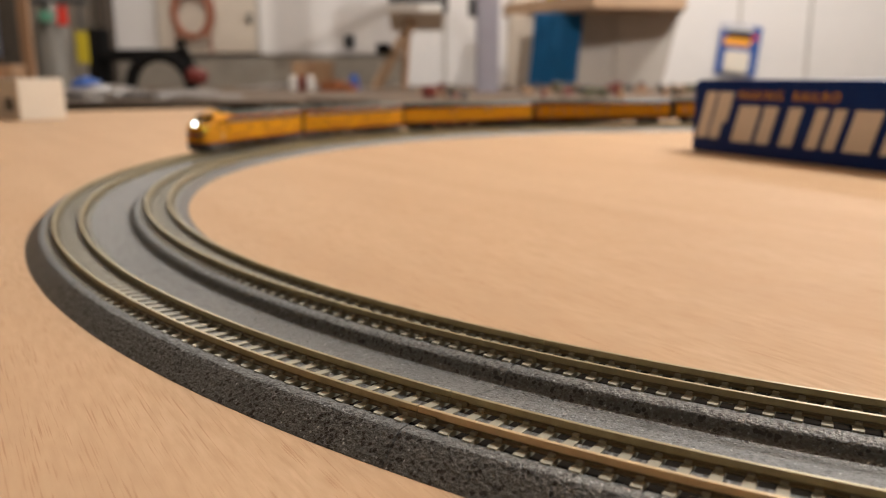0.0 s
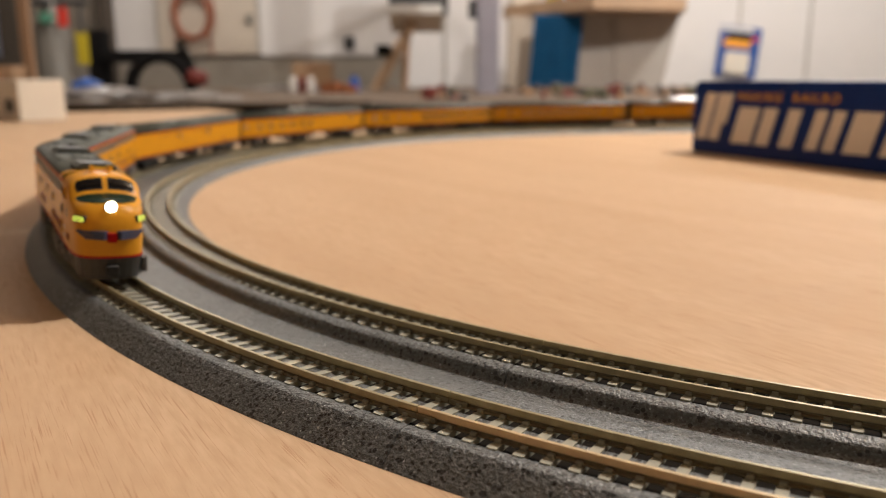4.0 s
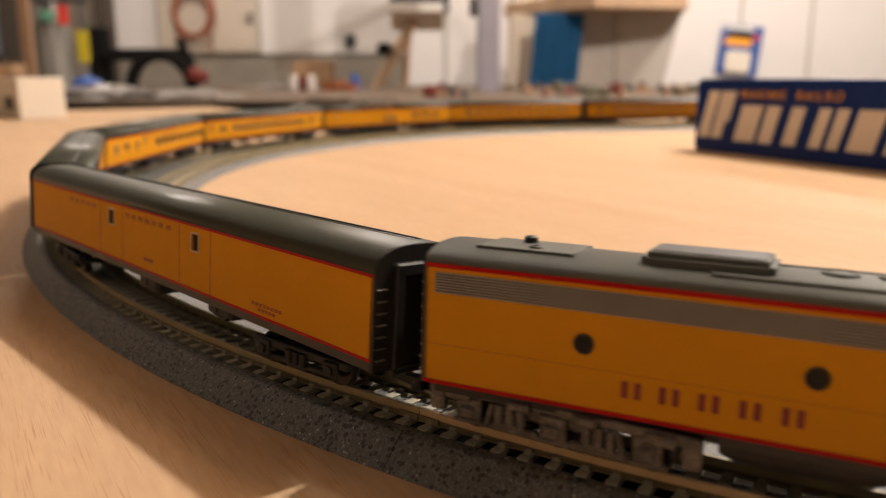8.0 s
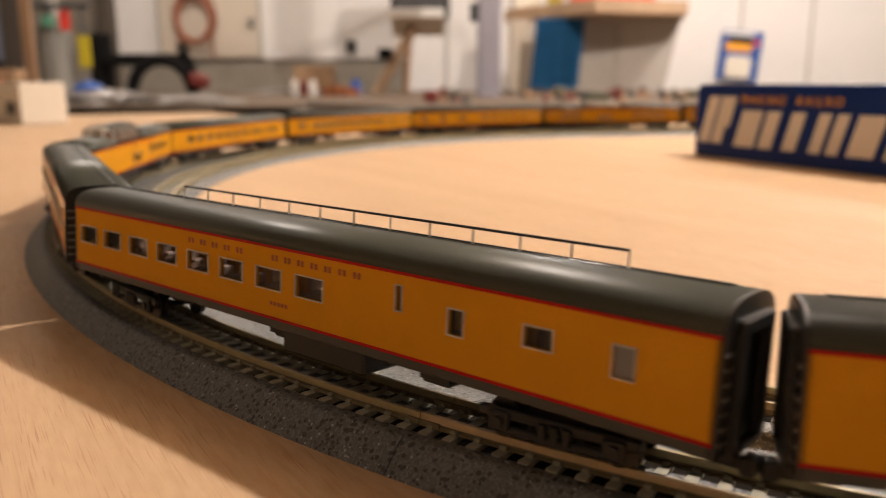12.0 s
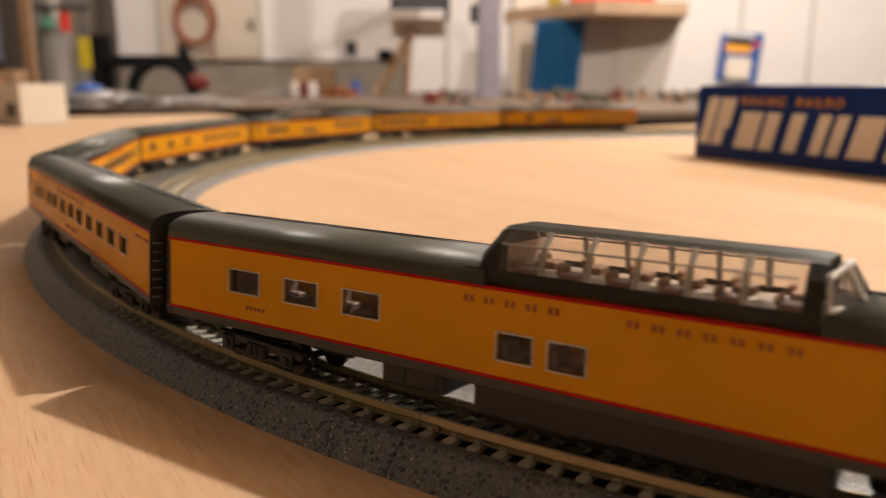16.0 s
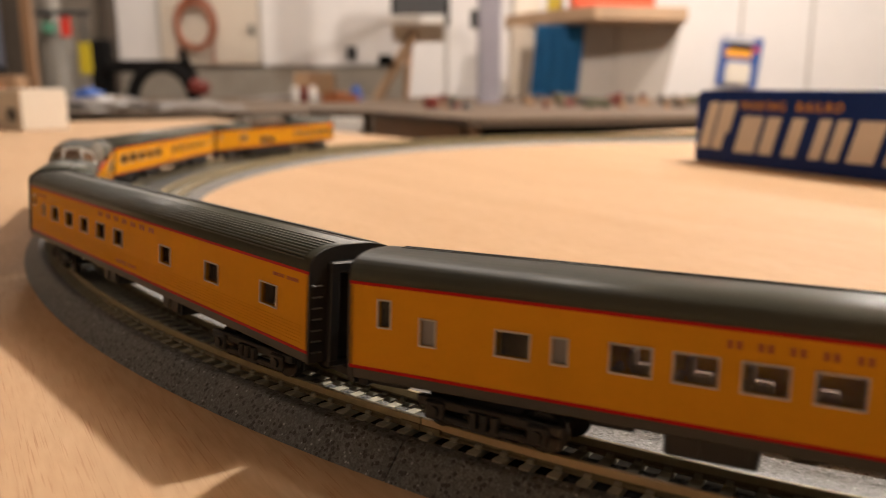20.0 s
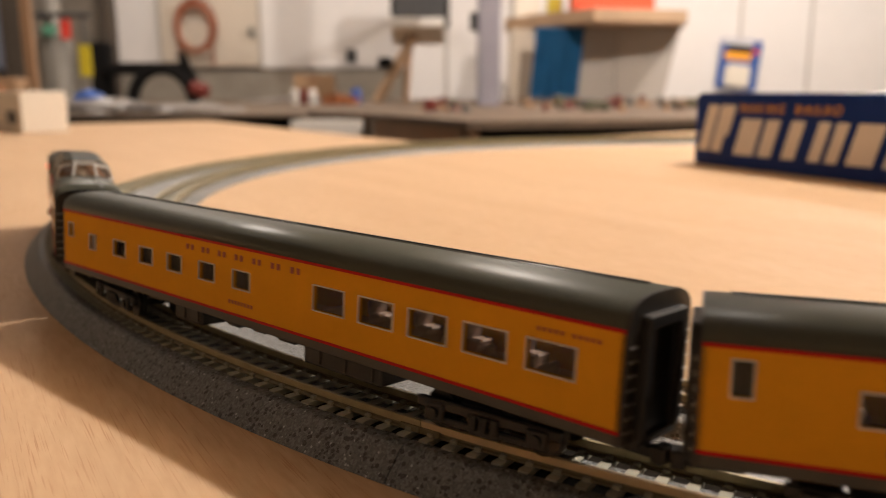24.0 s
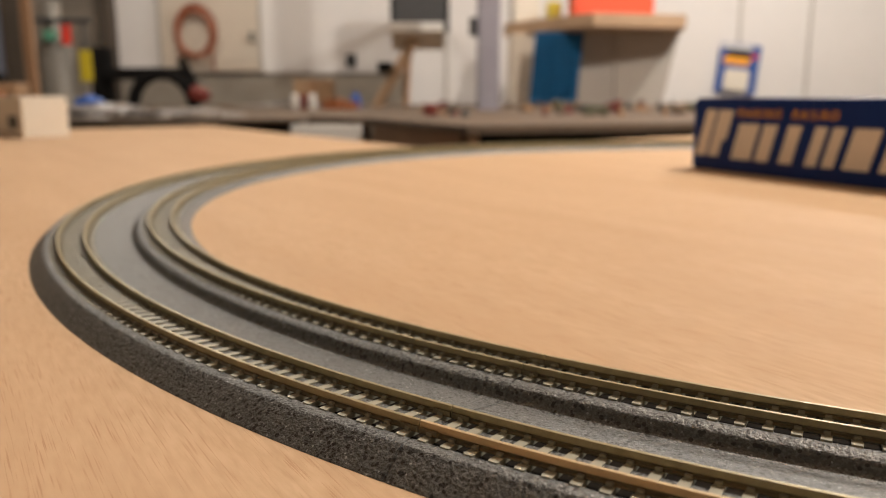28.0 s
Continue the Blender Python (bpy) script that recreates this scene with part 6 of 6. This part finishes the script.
    part("carton_body", slab(-0.092, 0.092, -0.06, 0.06, 0.0, 0.125, 0.002), KRAFT, kb)
    part("carton_tape", slab(-0.02, 0.02, -0.0605, 0.0605, 0.02, 0.1265, 0.001), PINE, kb)
    for r, m, lab in ((-0.552, WHITE_PAINT, "white plastic pot"), (-0.520, DULL_RED, "dull red plastic pot"), (-0.487, WHITE_PAINT, "white plastic pot")):
        bm = bmesh.new()
        lathe(bm, [(0.013, 0), (0.016, 0.045), (0.012, 0.05), (0.012, 0.058)], 16, room_m(r, 3.0, 0.005))
        simple("paint_pot", bm, m, lab + " on the side bench", "pot", None, "pots on the side bench")
    for r, k in ((-0.42, 0.9), (-0.385, 1.1), (-0.345, 0.85), (-0.32, 0.7)):
        bm = bmesh.new()
        lathe(bm, [(0.018 * k, 0), (0.026 * k, 0.030 * k), (0.027 * k, 0.034 * k), (0.02 * k, 0.034 * k)], 16, room_m(r, 2.9, 0.005))
        simple("clay_pot", bm, TERRACOTTA, "small terracotta clay pot on the side bench", "pot", None, "clay pots on the side bench")
    bm = bmesh.new()
    lathe(bm, [(0.02, 0), (0.02, 0.042), (0.010, 0.052), (0.010, 0.062)], 16, room_m(-0.325, 3.0, 0.005))
    simple("blue_bottle", bm, BRIGHT_BLUE, "small blue plastic bottle on the bench", "bottle")
    # black speaker on the wall, tilted board on a wooden prop
    sp = empty("wall_television", room_m(-0.098, 3.55, 0.33))
    tagged(sp, "black boxy television hung high on the wall", "television")
    part("cabinet", slab(-0.128, 0.128, 0, 0.12, 0.0, 0.30, 0.006), MATT_BLACK, sp)
    part("screen", slab(-0.112, 0.112, -0.003, 0.0, 0.02, 0.28, 0.001), DARK_GREY, sp)
    part("wall_arm", slab(-0.02, 0.02, 0.12, 0.73, 0.13, 0.17, 0.004), DARK_GREY, sp)
    pr = empty("tilted_board_stand", room_m(-0.10, 3.2, 0.008))
    tagged(pr, "pale tilted board on a slanted wooden prop", "stand")
    part("board", slab(-0.10, 0.105, -0.09, 0.09, 0.262, 0.276, 0.002, Matrix.Translation((0, 0, 0.27)) @ Matrix.Rotation(radians(-24), 4, "X") @ Matrix.Translation((0, 0, -0.27))), WHITE_CARD, pr)
    part("board_edge", slab(-0.10, 0.105, -0.10, -0.085, 0.285, 0.318, 0.002), WHITE_PAINT, pr)
    bm = bmesh.new()
    rod(bm, (-0.165, 0.0, 0.0), (-0.01, 0.0, 0.262), 0.021, 8)
    part("prop", bm, SHELF_WOOD, pr)
    bm = bmesh.new()
    rod(bm, (-0.05, 0.05, 0.0), (-0.03, 0.05, 0.262), 0.012, 8)
    part("prop", bm, PINE, pr)
    part("clamp", slab(-0.155, -0.10, -0.03, 0.03, 0.135, 0.175, 0.004), MATT_BLACK, pr)
    bm = bmesh.new()
    tube(bm, [Vector((-0.15 - 0.05 * math.sin(2.6 * i / 12), 0, 0.24 - 0.10 * i / 12 + 0.02 * math.sin(0.65 * i))) for i in range(13)], 0.005, 6)
    part("cord", bm, WHITE_PAINT, pr)
    # shelf unit
    sh = empty("wooden_shelf_unit", room_m(0, 0))
    tagged(sh, "plywood shelf unit standing on the bench", "shelf")
    bm = bmesh.new()
    plate(bm, [(0.574, 3.10), (0.955, 3.19), (1.05, 3.62), (0.274, 3.62), (0.274, 3.54)], 0.052, room_m(0, 0, 0.308))
    bmesh.ops.bevel(bm, geom=bm.edges[:], offset=0.003, segments=1, affect="EDGES")
    bm.transform(room_m(0, 0).inverted())
    part("shelf_board", bm, SHELF_WOOD, sh)
    part("upright", slab(0.29, 0.385, 3.42, 3.58, 0.009, 0.307, 0.003), WALL_CREAM, sh)
    bm = bmesh.new()
    plate(bm, [(0.39, 0.009), (0.925, 0.009), (0.985, 0.307), (0.39, 0.307)], 0.018, Matrix(((1, 0, 0, 0), (0, 0, -1, 3.40), (0, 1, 0, 0), (0, 0, 0, 1))))
    part("back_panel", bm, GREY_BOARD, sh)
    part("divider", slab(0.72, 0.728, 3.370, 3.381, 0.009, 0.307, 0.001), GREY_BOARD, sh)
    part("upright", slab(0.88, 0.90, 3.42, 3.60, 0.009, 0.307, 0.002), WALL_CREAM, sh)
    cl = empty("blue_cloth", room_m(0.47, 3.26, 0))
    tagged(cl, "deep blue cloth hanging from the shelf", "cloth")
    bm = bmesh.new()
    nx, nz = 14, 10
    vs = [[bm.verts.new((-0.097 - 0.022 * (1 - j / nz) + 0.194 * i / nx, 0.006 * math.sin(i * 1.3) * (1 - 0.6 * j / nz), 0.02 + 0.278 * j / nz)) for i in range(nx + 1)] for j in range(nz + 1)]
    for j in range(nz):
        for i in range(nx):
            bm.faces.new((vs[j][i], vs[j][i + 1], vs[j + 1][i + 1], vs[j + 1][i]))
    bmesh.ops.solidify(bm, geom=bm.faces[:], thickness=0.003)
    part("cloth_panel", bm, BLUE_CLOTH, cl, smooth=True)
    part("hem", slab(-0.099, 0.099, -0.005, 0.005, 0.286, 0.299, 0.002), BLUE_CLOTH, cl)
    ob = empty("orange_tray", room_m(0.68, 3.32, 0.3605))
    tagged(ob, "bright orange plastic tray on the shelf", "tray")
    part("tray_body", slab(-0.16, 0.16, -0.08, 0.08, 0.0, 0.085, 0.008, segments=2), ORANGE, ob)
    part("tray_rim", slab(-0.167, 0.167, -0.087, 0.087, 0.085, 0.095, 0.003), ORANGE, ob)
    simple("yellow_tin", slab(-0.03, 0.03, -0.03, 0.03, 0, 0.075, 0.006), SIGN_YELLOW, "small yellow tin on the shelf", "tin", room_m(0.47, 3.45, 0.3605))
    simple("white_carton", slab(-0.06, 0.05, -0.05, 0.05, 0, 0.12, 0.003), WHITE_CARD, "white carton on the shelf", "box", room_m(0.37, 3.56, 0.3605))
    # small scenery clutter along the bench
    rng = random.Random(11)
    kinds = [(MOSS, "dull green model scenery clump on the bench"), (DULL_RED, "dull red model building part on the bench"), (GREY_WOOD, "grey offcut of wood on the bench"), (DARK_GREY, "dark plastic part on the bench"), (KRAFT, "brown cardboard scrap on the bench")]
    for i in range(150):
        m, lab = kinds[rng.randrange(5)]
        r, f = rng.uniform(-0.09, 1.25), rng.uniform(1.75, 3.1)
        if abs(r - 0.144) < 0.09:
            continue
        w, h = rng.uniform(0.005, 0.017), rng.uniform(0.006, 0.030)
        bm = slab(-w, w, -w, w, 0, h, 0.003) if i % 2 else bmesh.new()
        if not i % 2:
            bmesh.ops.create_icosphere(bm, subdivisions=2, radius=w)
            for v in bm.verts:
                v.co *= 1 + 0.4 * noise.noise(v.co * 90)
                v.co.z = max(0, v.co.z * h / w)
        simple("bench_clutter", bm, m, lab, "clutter", room_m(r, f, 0.008, rng.uniform(0, 90)), "clutter on the bench")
    # hanging pack on the white wall
    pk = empty("hanging_blister_pack", room_m(1.545, 4.25, 0.055) @ Matrix.Rotation(radians(5.5), 4, "Y"))
    tagged(pk, "blue and white blister pack hanging on the white wall", "package")
    part("card", slab(-0.108, 0.108, 0, 0.006, 0, 0.255, 0.004), BRIGHT_BLUE, pk)
    part("header", slab(-0.105, 0.06, -0.003, -0.0005, 0.228, 0.250, 0.001), WHITE_PAINT, pk)
    part("yellow_band", slab(-0.085, 0.055, -0.004, -0.0005, 0.150, 0.190, 0.001), BOX_ORANGE, pk)
    part("dark_band", slab(-0.07, 0.055, -0.004, -0.0005, 0.192, 0.222, 0.001), MATT_BLACK, pk)
    part("red_mark", slab(0.06, 0.09, -0.004, -0.0005, 0.185, 0.21, 0.001), SIGN_RED, pk)
    part("blister", slab(-0.075, 0.055, -0.035, -0.0005, 0.01, 0.125, 0.01, segments=2), WHITE_CARD, pk)
    # unseen bulb holders: at the inferred main lamp and the added fill lamps
    for name, at in (("ceiling_bulb", MAIN), ("ceiling_bulb", FAR), ("ceiling_bulb", LEFT), ("ceiling_bulb", SIDE), ("ceiling_bulb", BEHIND)):
        cb = empty(name, Matrix.Translation(at))
        tagged(cb, "added bulb holder on the ceiling, out of view", "lamp", "ceiling bulbs")
        bm = bmesh.new()
        lathe(bm, [(0.02, 0.055), (0.022, 0.09), (0.05, 0.11), (0.055, 1.698 - at.z)], 20)
        part("holder", bm, WHITE_PAINT, cb)


product_box()
white_box()
bench()
background()

lay_ties()


def motions():
    times = [i * 0.25 for i in range(113)]
    walk(LOCOS[0], [(t, ride(t, 0.0648, BOG_L)) for t in times])
    walk(LOCOS[1], [(t, ride(t, -0.0647, BOG_L)) for t in times])
    for i, car in enumerate(COACHES):
        walk(car, [(t, ride(t, -0.1294 - 0.1593 * (i + 0.5) + (0.0012 if i == 5 else 0), BOG_C)) for t in times])


motions()
